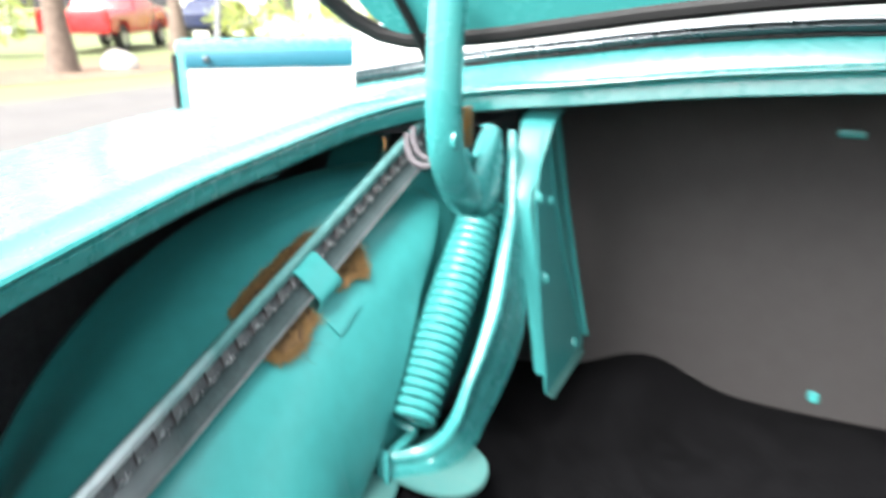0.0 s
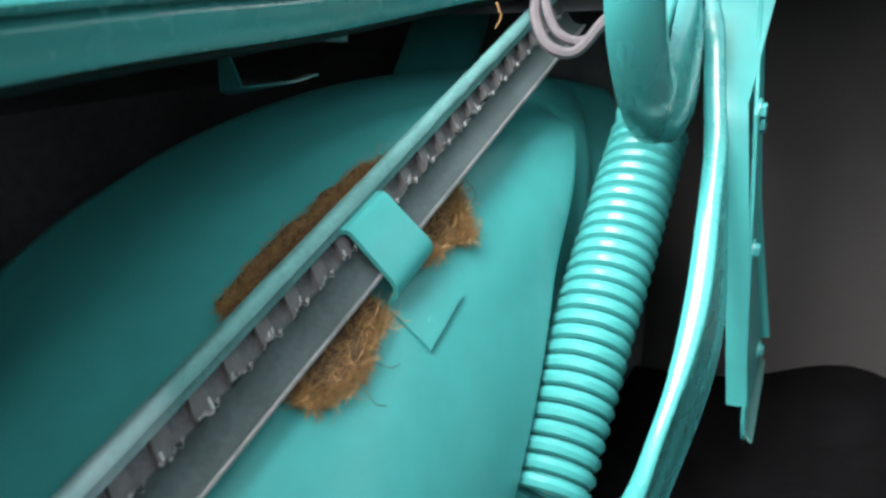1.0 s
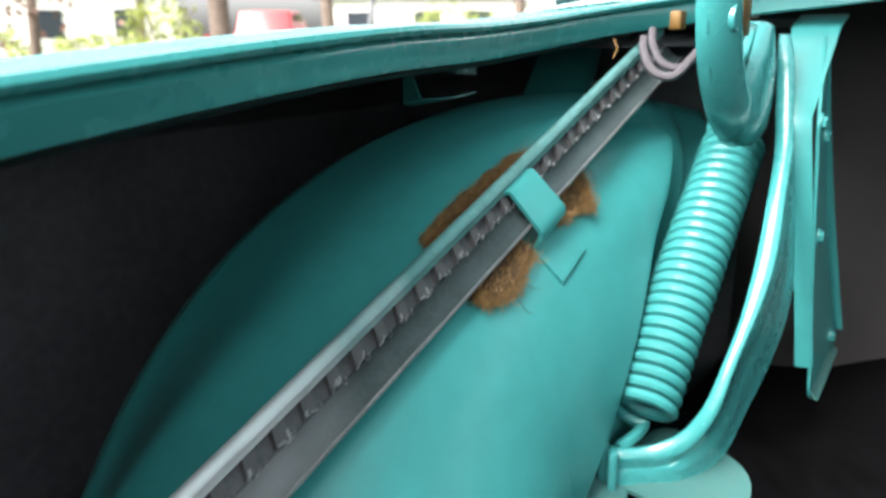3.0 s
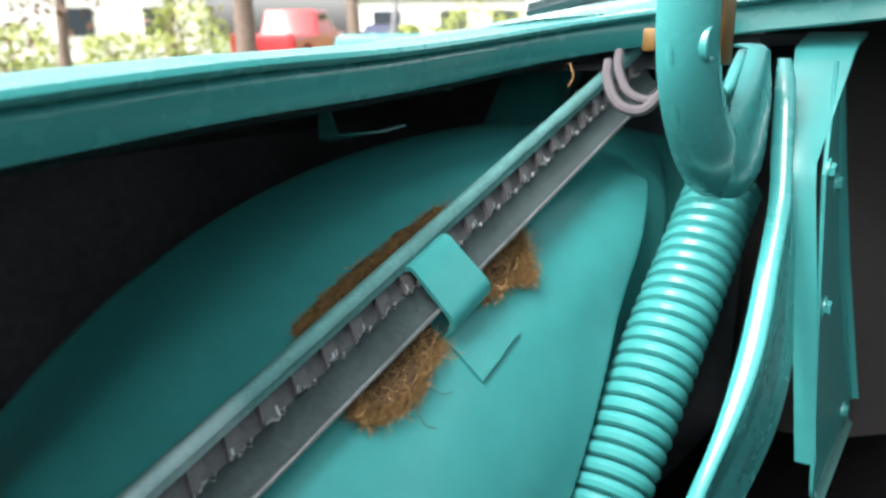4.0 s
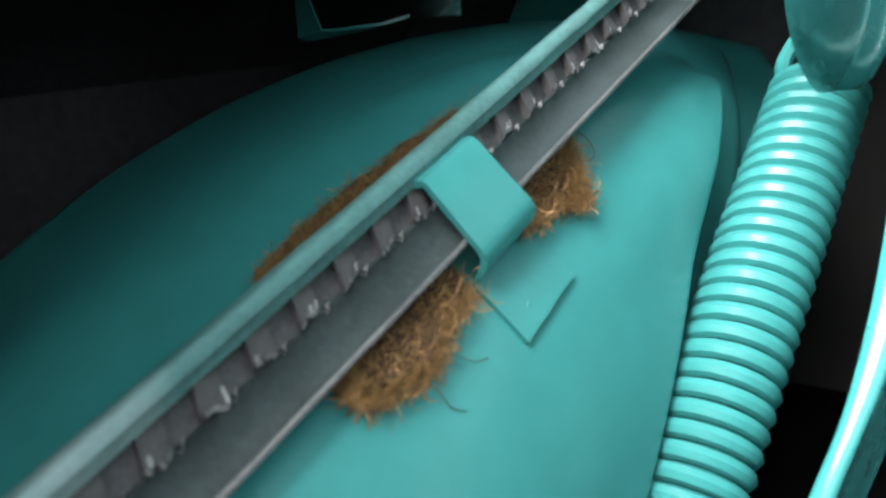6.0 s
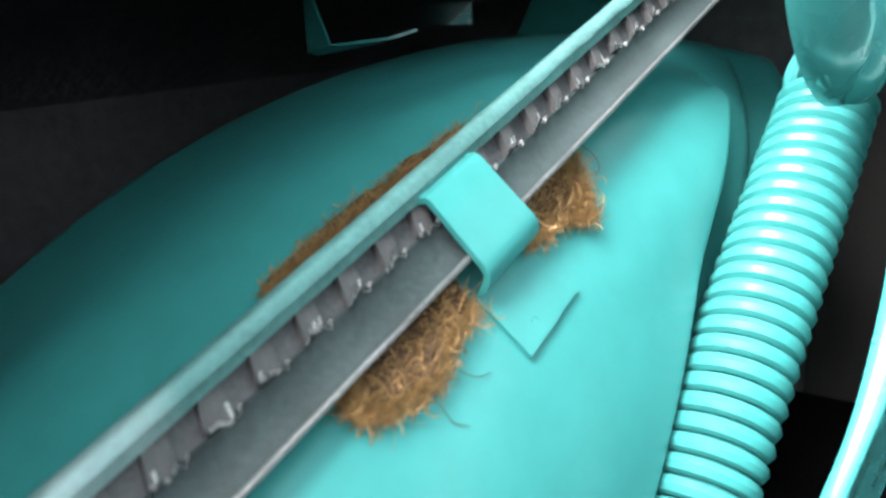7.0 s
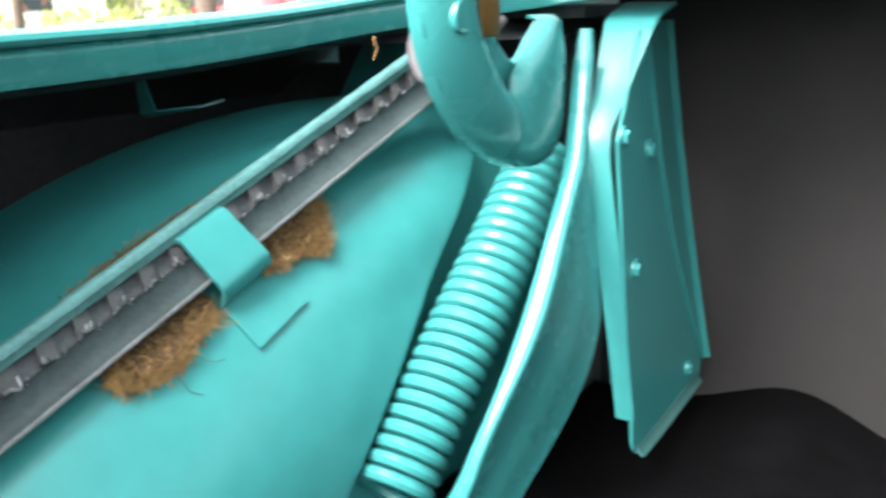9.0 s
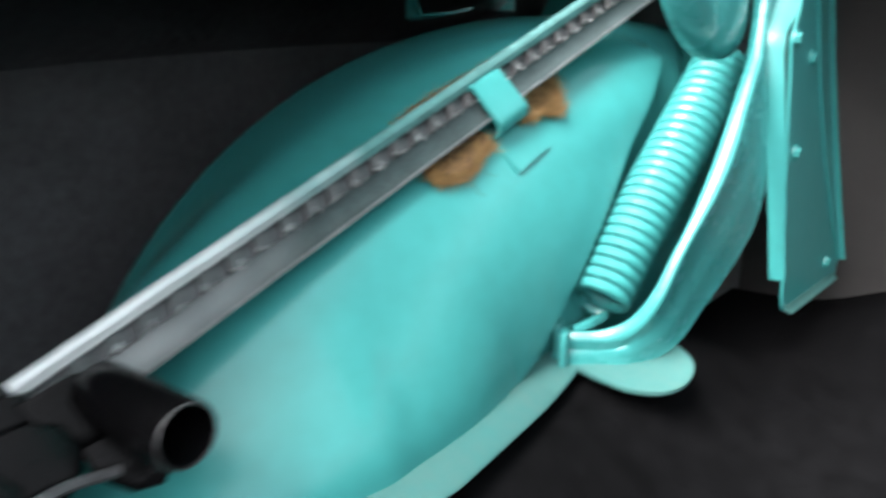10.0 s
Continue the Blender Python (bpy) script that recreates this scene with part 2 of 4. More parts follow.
sheet("ground", "pale green lawn reaching to the horizon", "ground", [(-400, -400), (400, -400), (400, 400), (-400, 400)], 0.0, GRASS)
sheet("driveway", "worn grey asphalt driveway under the car", "driveway", [(-10.5, -30), (12, -30), (12, 40), (-9.2, 40), (-9.7, 9.6)], 0.006, ASPHALT)
sheet("mulch_bed", "brown mulch bed along the driveway edge", "mulch bed", [(-14.6, 8.2), (-11.9, 7.9), (-11.2, 11.0), (-12.4, 14.0), (-15.2, 12.5)], 0.012, MULCH)

# ---- the car ----
car = thing("vintage_car", "turquoise vintage convertible with its trunk open", "car")

# edge of the trunk opening: along the left side to the front, then across
RIM_LINE = [(-0.215, -0.60, 1.005), (-0.242, -0.30, 1.078), (-0.264, -0.10, 1.111), (-0.281, 0.02, 1.1165), (-0.2985, 0.11, 1.1205), (-0.3197, 0.20, 1.1265), (-0.3415, 0.30, 1.1325), (-0.363, 0.40, 1.1368),
            (-0.380, 0.50, 1.1390), (-0.388, 0.595, 1.144), (-0.379, 0.666, 1.151), (-0.347, 0.728, 1.159), (-0.29, 0.755, 1.167), (-0.215, 0.760, 1.174), (-0.107, 0.760, 1.186), (-0.011, 0.760, 1.194), (0.10, 0.760, 1.20), (0.30, 0.760, 1.20), (0.55, 0.75, 1.185), (0.66, 0.72, 1.165)]
rim_path = smooth_line(RIM_LINE, 150)


def outward(i):
    t = rim_path[min(i + 1, len(rim_path) - 1)] - rim_path[max(i - 1, 0)]
    return Vector((-t.y, t.x, 0)).normalized()


def rim_row(i, prof):
    o = outward(i)
    k = 0.86 + 0.14 * min(1, max(0, (rim_path[i].y - 0.25) / 0.3))
    # across the front the inner band stands upright
    up = 0.0045 * min(1, max(0, (rim_path[i].x + 0.36) / 0.08)) if rim_path[i].y > 0.66 else 0
    return [rim_path[i] + o * (a - (up if b < -0.019 else 0)) + Vector((0, 0, b * (k if b < -0.005 else 1))) for a, b in prof]


RIM_PROFILE = [(0.034, -0.0200), (0.011, -0.0213), (0.0085, -0.0210), (0.0075, -0.0196), (0.005, -0.0075), (0.006, -0.0045), (0.0072, -0.0035), (0.0065, -0.0025), (0.0015, -0.0022), (0.0, 0.0), (0.0015, 0.0022), (0.005, 0.003), (0.010, 0.0012), (0.014, -0.0002), (0.030, 0.0002), (0.036, 0.0022), (0.040, 0.0030), (0.043, 0.0025)]


def mirrored(rows_):
    """The same skin on the car's right side."""
    return [[Vector((0.32 - p.x, p.y, p.z)) for p in row] for row in rows_]


rim_rows = [rim_row(i, RIM_PROFILE) for i in range(150) if rim_path[i].x < 0.16]
rim_rows.append([Vector((0.16, p.y, p.z)) for p in rim_rows[-1]])
bm, _ = grid(rim_rows)
part("trunk_rim", bm, TEAL, car, "turquoise folded rim with a drip groove")
bm, _ = grid(mirrored(rim_rows))
part("trunk_rim", bm, TEAL, car, "turquoise folded rim with a drip groove")

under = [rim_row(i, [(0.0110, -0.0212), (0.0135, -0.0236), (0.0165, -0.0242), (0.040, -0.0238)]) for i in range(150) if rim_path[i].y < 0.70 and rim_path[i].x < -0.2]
part("rim_underside", shell(under, 0.0012), RUBBER, car, "thin black strip under the rim")

# rear fender and deck: from the rim outwards and down the side
SIDE_X, DECK_Y = -0.86, 1.15


def body_row(i):
    p = rim_path[i] + outward(i) * 0.043 + Vector((0, 0, 0.0025))
    return p


fender_rows = []
for k in range(60):
    y = -0.9 + 3.6 * k / 59
    # the rim's place beside this y on the left flank
    near = min((q for q in range(0, 88) if rim_path[q].x < -0.345 or rim_path[q].y < 0.6), key=lambda q: abs(rim_path[q].y - y))
    p = body_row(near)
    zi = p.z - max(0, -0.62 - y) * 0.4 - max(0, y - 0.74) * 0.06
    xi = p.x if y <= 0.745 else p.x + (y - 0.745) * -0.55
    xi = max(xi, -0.60)
    row = [Vector((xi, y, zi))]
    for a, dz in ((0.08, -0.0006), (0.25, -0.0025), (0.5, -0.007), (0.75, -0.016), (0.9, -0.027), (1.0, -0.050), (1.03, -0.125), (1.04, -0.25), (1.04, -0.45), (1.0, -0.62)):
        row.append(Vector((xi + (SIDE_X - xi) * a, y, zi + dz - 0.03 * a)))
    fender_rows.append(row)
bm, _ = grid(fender_rows)
part("rear_fender", bm, TEAL, car)
bm, _ = grid(mirrored(fender_rows))
part("rear_fender", bm, TEAL, car)

MOULD = [(-0.5111, 0.8357, 1.1567), (-0.4480, 0.8260, 1.1676), (-0.3664, 0.8260, 1.1821), (-0.3046, 0.8260, 1.1920), (-0.2400, 0.8260, 1.1998), (-0.1798, 0.8260, 1.2075), (-0.1234, 0.8260, 1.2138), (-0.0700, 0.8260, 1.2185), (-0.0194, 0.8260, 1.2219), (0.0282, 0.8260, 1.2242), (0.1555, 0.8260, 1.2267), (0.2818, 0.8260, 1.2242), (0.4373, 0.8260, 1.2111), (0.6608, 0.8260, 1.1771)]
mould = smooth_line(MOULD, 80)
deck_rows = []
for i in range(78, 150):
    p = body_row(i)
    j = (i - 78) / 71 * 79
    a, b = mould[int(j)], mould[min(79, int(j) + 1)]
    q = a.lerp(b, j - int(j)) + Vector((0, 0.004, 0))
    deck_rows.append([p.lerp(q, u) + Vector((0, 0, 0.003 * math.sin(math.pi * u))) for u in (0, 0.08, 0.25, 0.45, 0.65, 0.85, 1.0)])
bm, _ = grid(deck_rows)
part("rear_deck", bm, TEAL, car)
strip = [[p + Vector((0, y_, z_)) for y_, z_ in ((0.008, -0.004), (0.003, 0.0), (0.0015, 0.004), (-0.0015, 0.0085), (-0.001, 0.0095), (0.0025, 0.0100), (0.0015, 0.0145), (0.0025, 0.0160), (0.010, 0.017), (0.020, 0.016), (0.024, 0.006), (0.020, -0.004))] for p in mould]
bm, vs = grid(strip, closed_v=True)
caps(bm, vs[0][::-1], vs[-1])
part("chrome_moulding", bm, CHROME, car, "chrome moulding along the top boot")
# black tube drawn in for the dark gap below the moulding
part("moulding_gap", tube([p + Vector((0, 0.0015, -0.0002)) for p in mould], 0.0022, 6), RUBBER, car, "black line for the shaded gap under the chrome moulding")
boot = []
for k, p in enumerate(mould):
    h = min(1, 0.55 + 0.45 * (k / 14) ** 0.6)
    wide = -0.6 * max(0, 1 - k / 40)
    boot.append([p + Vector((wide * y_, y_, z_ * h + 0.012)) for y_, z_ in ((0.016, 0), (0.014, 0.012), (0.022, 0.030), (0.06, 0.052), (0.25, 0.066), (0.55, 0.04), (0.72, -0.08))])
boot.insert(0, [p + Vector((-0.004, 0, -0.075)) for p in boot[0]])
bm, _ = grid(boot)
part("top_boot", bm, VINYL, car, "white vinyl boot over the folded top")

# open door ahead on the left
d0, d1 = Vector((-1.86, 1.94, 0)), Vector((-0.87, 2.69, 0))
along = (d1 - d0).normalized()
face = Vector((along.y, -along.x, 0))


def door_box(name, a0, a1, z0, z1, off, thick, material, parent, bevel=0.008, label=""):
    mid = d0 + along * (a0 + a1) / 2 + face * off
    turn = Matrix.Rotation(math.atan2(along.y, along.x), 4, "Z")
    return part(name, box(mid.x, mid.y, (z0 + z1) / 2, a1 - a0, thick, z1 - z0, bevel, m=turn), material, parent, label)


door = door_box("door", 0.0, 1.24, 0.42, 1.145, -0.05, 0.09, TEAL, car, 0.02, "open turquoise door")
door_box("door_card", 0.04, 1.22, 0.46, 1.055, 0.0, 0.02, VINYL, door, 0.006, "white vinyl inner panel")
door_box("door_top_trim", 0.03, 1.23, 1.055, 1.115, 0.004, 0.03, NAVY, door, 0.008, "dark teal upper trim")
door_box("door_seal", -0.012, 0.006, 0.45, 1.10, -0.02, 0.03, RUBBER, door, 0.004)
kb = bmesh.new()
bmesh.ops.create_uvsphere(kb, u_segments=10, v_segments=6, radius=0.012, matrix=Matrix.Translation(d0 + along * 0.10 + face * 0.026 + Vector((0, 0, 1.085))))
part("lock_knob", kb, CHROME, door)

# open trunk lid
lid_lo = smooth_line([(-0.40, 0.50, 1.38), (-0.395, 0.60, 1.295), (-0.35, 0.655, 1.242), (-0.27, 0.665, 1.242), (-0.19, 0.665, 1.252), (-0.10, 0.665, 1.264), (0.02, 0.665, 1.275), (0.15, 0.665, 1.278), (0.45, 0.665, 1.262), (0.62, 0.655, 1.242), (0.69, 0.60, 1.295)], 60)
rows_ = []
for u in (0, 0.03, 0.1, 0.3, 0.6, 0.9, 1.0):
    rows_.append([p + Vector(((p.x - 0.15) * 0.1 * u, -0.34 * u - 0.10 * u * (1 - u) * 2, 0.98 * u)) for p in lid_lo])
bm = shell(rows_, 0.03)
lid = part("trunk_lid", bm, TEAL, car, "raised turquoise trunk lid")
seal = []
for k, p in enumerate(lid_lo):
    t = (lid_lo[min(k + 1, 59)] - lid_lo[max(k - 1, 0)])
    seal.append(p + Vector((0, -0.024, 0)) + Vector((t.z, 0, -t.x)).normalized() * 0.018)
part("lid_seal", tube(seal, 0.0075, 8), RUBBER, lid, "black rubber seal")
part("lid_cable", tube(smooth_line([(-0.3291, 0.6, 1.2682), (-0.3261, 0.61, 1.2547), (-0.3199, 0.625, 1.2321), (-0.3165, 0.64, 1.2088), (-0.3194, 0.66, 1.1923)], 16), 0.0045, 8), RUBBER, lid, "black cable hanging from the lid")

# inner wheel housing: a dome with a fold beside the spring
W_C, W_R = Vector((-1.3788, 3.9469, 1.3534)), Vector((0.4027, 3.9817, 0.4922))
W_M = Matrix.Rotation(radians(8.51), 3, "X") @ Matrix.Rotation(radians(14.55), 3, "Z") @ Matrix.Rotation(radians(27.66), 3, "Y")
FOLD_P, FOLD_N = Vector((-0.32, 0.627, 0.975)), Vector((0, 0.63, -0.777))


def rear_turn(y, z):
    """How far the dome turns away to the rear: gently all over, and sharply above a ridge below the jack post."""
    back, up = max(0.0, 0.46 - y), max(0.0, 0.011 + (0.334 - y) * 0.541 + (z - 0.938) * 0.841)
    fade = min(1.0, max(0.0, (0.46 - y) / 0.05))
    return 0.02 * back * back / (back + 0.06) + 0.32 * up * up / (up + 0.012) * fade


def housing(a, b):
    """A point of the dome: a round its long axis, b along it."""
    v = Vector((math.cos(b) * math.cos(a), math.sin(b), math.cos(b) * math.sin(a)))
    p = W_C + W_M @ Vector((v.x * W_R.x, v.y * W_R.y, v.z * W_R.z))
    d = (p - FOLD_P).dot(FOLD_N)
    # towards the fold the top of the inboard face stays flat
    f_ = min(1.0, max(0.0, 1 + d / 0.085))
    over = max(0.0, p.z - 1.005)
    p.x += (min(0.022, 0.018 * (max(0.0, p.z - 0.975) / 0.063) ** 1.5) - min(0.10, 5.5 * over * over)) * f_ * f_ * (3 - 2 * f_)
    if d > 0:
        q = min(1.0, d / 0.016)
        p.x -= (0.012 + 0.030 * min(1.0, max(0.0, (p.z - 0.86) / 0.10))) * q * q * (3 - 2 * q)
    if p.z > 1.10:
        p.z = 1.10 + 0.02 * (1 - math.exp((1.10 - p.z) / 0.02))
    return p


# the housing ends outboard in a round seam, on a plane that leans with the quarter panel
SEAM_C, SEAM_R, CORE = (0.698, 0.527), 0.556, (0.62, 0.85)


def seam_x(y, z):
    return -0.49 + 0.4 * (y - 0.4) - 0.6 * (z - 0.95)


def in_dome(p):
    q = W_M.transposed() @ (p - W_C)
    return (q.x / W_R.x) ** 2 + (q.y / W_R.y) ** 2 + (q.z / W_R.z) ** 2 < 1


SEAM_W = 0.095


def seam_reach(a):
    """From the core towards angle a: how far the round seam lies, the plain dome's reach inboard of it, and that reach's slope."""
    c, s_ = math.cos(a), math.sin(a)
    dy, dz = CORE[0] - SEAM_C[0], CORE[1] - SEAM_C[1]
    k = dy * c + dz * s_
    far = -k + math.sqrt(k * k - (dy * dy + dz * dz - SEAM_R ** 2))
    reach = []
    xs = seam_x(CORE[0] + far * c, CORE[1] + far * s_)
    for d in (SEAM_W, SEAM_W - 0.004):
        lo, hi = 0.0, 1.2
        for _ in range(30):
            mid = (lo + hi) / 2
            y, z = CORE[0] + mid * c, CORE[1] + mid * s_
            lo, hi = (mid, hi) if in_dome(Vector((xs + d, y, z))) else (lo, mid)
        reach.append(lo)
    return far, reach[0], (reach[1] - reach[0]) / 0.004 * SEAM_W, xs


SEAM_TABLE = [seam_reach(2 * math.pi * k / 360) for k in range(360)]


def to_seam(p):
    """Rounds the outboard part of the dome over into the seam."""
    a = math.degrees(math.atan2(p.z - CORE[1], p.y - CORE[0])) % 360
    i, f = int(a) % 360, a % 1
    far, r0, m0, xs = (b * (1 - f) + c * f for b, c in zip(SEAM_TABLE[i], SEAM_TABLE[(i + 1) % 360]))
    u = 1 - (p.x - xs) / SEAM_W
    if u <= 0:
        return p
    m0 = min(m0, 2.5 * max(0.01, far - r0))
    r_ = (2 * u ** 3 - 3 * u * u + 1) * r0 + (u ** 3 - 2 * u * u + u) * m0 + (3 * u * u - 2 * u ** 3) * far if u < 1 else far - 0.25 * (u - 1) ** 2
    old = math.hypot(p.y - CORE[0], p.z - CORE[1])
    side_ = max(0.0, 1 - max(0.0, 40 - a, a - 215) / 25)
    e = min(1.0, u / 0.4)
    k = 1 + (r_ / max(0.02, old) - 1) * side_ * e * e * (3 - 2 * e)
    return Vector((p.x, CORE[0] + (p.y - CORE[0]) * k, CORE[1] + (p.z - CORE[1]) * k))


hr = []
for i in range(541):
    a = radians(-70 + 250 * i / 540)
    hr.append([housing(a, radians(-89.5 + 38.5 * (j / 480) ** 0.6)) for j in range(481)])
bm, _ = grid(hr)
bmesh.ops.bisect_plane(bm, geom=bm.verts[:] + bm.edges[:] + bm.faces[:], plane_co=(-0.54, 0.4, 0.95), plane_no=(1, 0, 0), clear_inner=True)
for v in bm.verts:
    v.co = to_seam(v.co)
    v.co.x -= rear_turn(v.co.y, v.co.z) * min(1.0, max(0.0, (v.co.x + 0.50) / 0.09))
dome_skin = BVHTree.FromBMesh(bm)
part("wheel_housing", bm, TEAL_IN, car, "glossy turquoise inner wheel housing")

def housing_x(y, z):
    """x of the dome's inboard skin beside a place in y and z."""
    hit = dome_skin.ray_cast(Vector((-0.15, y, z)), Vector((-1, 0, 0)))[0]
    return hit.x if hit else -0.45


# foot of the housing: the dome runs out to a flat welded flange
def foot_x(y):
    return -0.2655 - 0.165 * max(0, y - 0.29) - 0.30 * max(0, y - 0.40) ** 1.6


def flange_x(y):
    return -0.2595 - 0.14 * max(0, y - 0.36) - 0.9 * max(0, y - 0.44) ** 2


bulge, fl = [], []
for k in range(60):
    y = 0.20 + 0.325 * k / 59
    z0 = 0.862 + 0.075 * min(1, max(0, (y - 0.20) / 0.12))
    x0, L = housing_x(y, z0), z0 - 0.8475
    m0 = -(housing_x(y, z0 + 0.002) - housing_x(y, z0 - 0.002)) / 0.004 * L
    x1, row = min(foot_x(y), flange_x(y) - 0.006), []
    x1 += (housing_x(y, 0.8475) - x1) * (0.22 * min(1, max(0, (0.42 - y) / 0.07)) + 0.5 * min(1, max(0, (0.33 - y) / 0.08)))
    for j in range(17):
        u = j / 16
        x = (2 * u ** 3 - 3 * u * u + 1) * x0 + (u ** 3 - 2 * u * u + u) * m0 + (3 * u * u - 2 * u ** 3) * x1 + (u ** 3 - u * u) * 0.006
        row.append(Vector((x, y, z0 - L * u)))
    bulge.append(row)
    fl.append([Vector((x1 - 0.004, y, 0.8476)), Vector((x1, y, 0.8476)), Vector((flange_x(y), y, 0.8395)), Vector((flange_x(y) + 0.001, y, 0.8380)), Vector((flange_x(y), y, 0.8365)), Vector((x1 - 0.004, y, 0.8440))])
bm, _ = grid(bulge)
part("housing_foot", bm, TEAL_IN, car, turned=True)
bm, vs = grid(fl, closed_v=True)
caps(bm, vs[0][::-1], vs[-1])
part("housing_flange", bm, TEAL_DUST_DIM, car, "dusty, darkened turquoise welded flange")

# inside of the quarter panel, black with undercoat, and the closing walls
qp = []
for k in range(40):
    y = -0.75 + 1.75 * k / 39
    near = min(range(0, 92), key=lambda q: abs(rim_path[q].y - y))
    e = rim_path[near] + outward(near) * 0.034
    ztop = min(e.z - 0.0174, 1.122)
    xe = e.x if y < 0.745 else -0.33
    qp.append([Vector((xe, y, ztop)), Vector((xe - 0.05, y, ztop + 0.012)), Vector((-0.72, y, ztop - 0.02)), Vector((-0.80, y, ztop - 0.08)), Vector((-0.815, y, ztop - 0.3)), Vector((-0.80, y, 0.52))])
bm, _ = grid(qp)
part("quarter_panel_inside", bm, DARK, car, "black undercoated inside of the quarter panel", turned=True)
bm, _ = grid(mirrored(qp))
part("quarter_panel_inside", bm, DARK, car)
# unseen; built up this high to hold back low sky light
part("rear_trunk_wall", box(0.15, -0.68, 0.78, 1.95, 0.02, 0.60), DARK, car)
part("trunk_floor", box(0.15, 0.12, 0.70, 1.98, 1.7, 0.02), DARK, car)
part("front_bulkhead", box(-0.56, 0.985, 0.82, 0.52, 0.02, 0.52), DARK, car)
# added pieces plugging gaps where sky showed past the housing
part("bulkhead_ledge", box(-0.425, 0.90, 1.140, 0.25, 0.19, 0.008), DARK, car)
part("bulkhead_upper", box(-0.425, 0.985, 1.107, 0.25, 0.018, 0.058), DARK, car)
part("bulkhead_corner", box(-0.625, 0.985, 1.097, 0.15, 0.018, 0.040), DARK, car)
part("right_bulkhead", box(0.88, 0.985, 0.85, 0.52, 0.02, 0.58), DARK, car)
part("tail_panel", box(0.16, -0.89, 0.72, 2.02, 0.03, 0.50, 0.012), TEAL, car)
part("cockpit_floor", box(0.16, 1.85, 0.40, 1.96, 1.72, 0.03, 0.01), DARK, car)
# plain nose of the car, ahead of the doors
nose = []
for y, hw, z0, z1 in ((2.68, 0.98, 0.36, 0.98), (2.75, 1.0, 0.34, 1.03), (3.3, 1.0, 0.36, 1.02), (3.9, 0.99, 0.36, 0.98), (4.4, 0.95, 0.36, 0.92), (4.62, 0.88, 0.42, 0.84), (4.68, 0.80, 0.50, 0.76)):
    row = []
    for k in range(28):
        a = 2 * math.pi * k / 28
        ca, sa = math.cos(a), math.sin(a)
        row.append(Vector((0.16 + hw * math.copysign(abs(ca) ** 0.45, ca), y, (z0 + z1) / 2 + (z1 - z0) / 2 * math.copysign(abs(sa) ** 0.45, sa))))
    nose.append(row)
bm, vs = grid(nose, closed_v=True)
caps(bm, vs[0][::-1], vs[-1])
part("front_body", bm, TEAL, car)


def car_wheel(x, y, r=0.335, w=0.17):
    ring = [[Vector((x + xx, y + rr * math.cos(2 * math.pi * k / 28), r + rr * math.sin(2 * math.pi * k / 28))) for k in range(28)]
            for rr, xx in ((0.6 * r, -w / 2), (0.92 * r, -w / 2), (r, -w * 0.36), (r, w * 0.36), (0.92 * r, w / 2), (0.6 * r, w / 2))]
    b_, _ = grid(ring, closed_u=True, closed_v=True)
    tyre = part("wheel", b_, TYRE, car, "black tyre on a turquoise wheel")
    b_ = bmesh.new()
    bmesh.ops.create_cone(b_, cap_ends=True, segments=24, radius1=0.6 * r, radius2=0.55 * r, depth=w * 0.85, matrix=Matrix.Translation((x, y, r)) @ Matrix.Rotation(radians(90), 4, "Y"))
    part("rim", b_, TEAL, tyre)


for x, y in ((-0.70, 0.72), (1.02, 0.72), (-0.70, 3.55), (1.02, 3.55)):
    car_wheel(x, y)

# board behind the rear seat
seatback = part("seat_back_panel", box(0.22, 0.965, 0.93, 1.12, 0.012, 0.52, 0.003), BOARD, car, "grey fibreboard panel behind the rear seat")
for x, z, w, h in ((0.052, 1.115, 0.028, 0.009), (0.0555, 0.792, 0.012, 0.013)):
    part("panel_clip", box(x, 0.956, z, w, 0.006, h, 0.002), TEAL_IN, seatback, "turquoise painted clip")


# ---- trunk mat ----
def mat_z(x, y):
    hump = 0.045 * math.exp(-((x + 0.15) / 0.075) ** 2) * math.exp(-((y - 0.95) / 0.22) ** 2)
    edge = 0.062 / (1 + math.exp((x + 0.215 + 0.10 * max(0, 0.45 - y)) / 0.022)) * (1 / (1 + math.exp((y - 0.72) / 0.03)))
    return 0.765 + hump + edge + 0.006 * noise.noise((x * 6, y * 6, 0))


mrows = [[Vector((-0.345 + 1.4 * i / 80, -0.64 + 1.597 * j / 90, mat_z(-0.345 + 1.4 * i / 80, -0.64 + 1.597 * j / 90))) for j in range(91)] for i in range(81)]
bm, _ = grid(mrows)
tagged(part("trunk_mat", bm, MAT_BLACK), "worn black trunk mat draped over the floor hump", "mat")

# ---- jack post ----
AX = Vector((0, 0.944, 0.334)).normalized()
B0 = Vector((-0.366, 0.389, 1.0128))
WD = Vector((0.018, 0.0, -0.0285))
WD = (WD - AX * WD.dot(AX)).normalized()
NM = AX.cross(WD).normalized()
if NM.x < 0:
    NM = -NM


def bar_pt(s, w, n):
    return B0 + AX * s + WD * w + NM * n


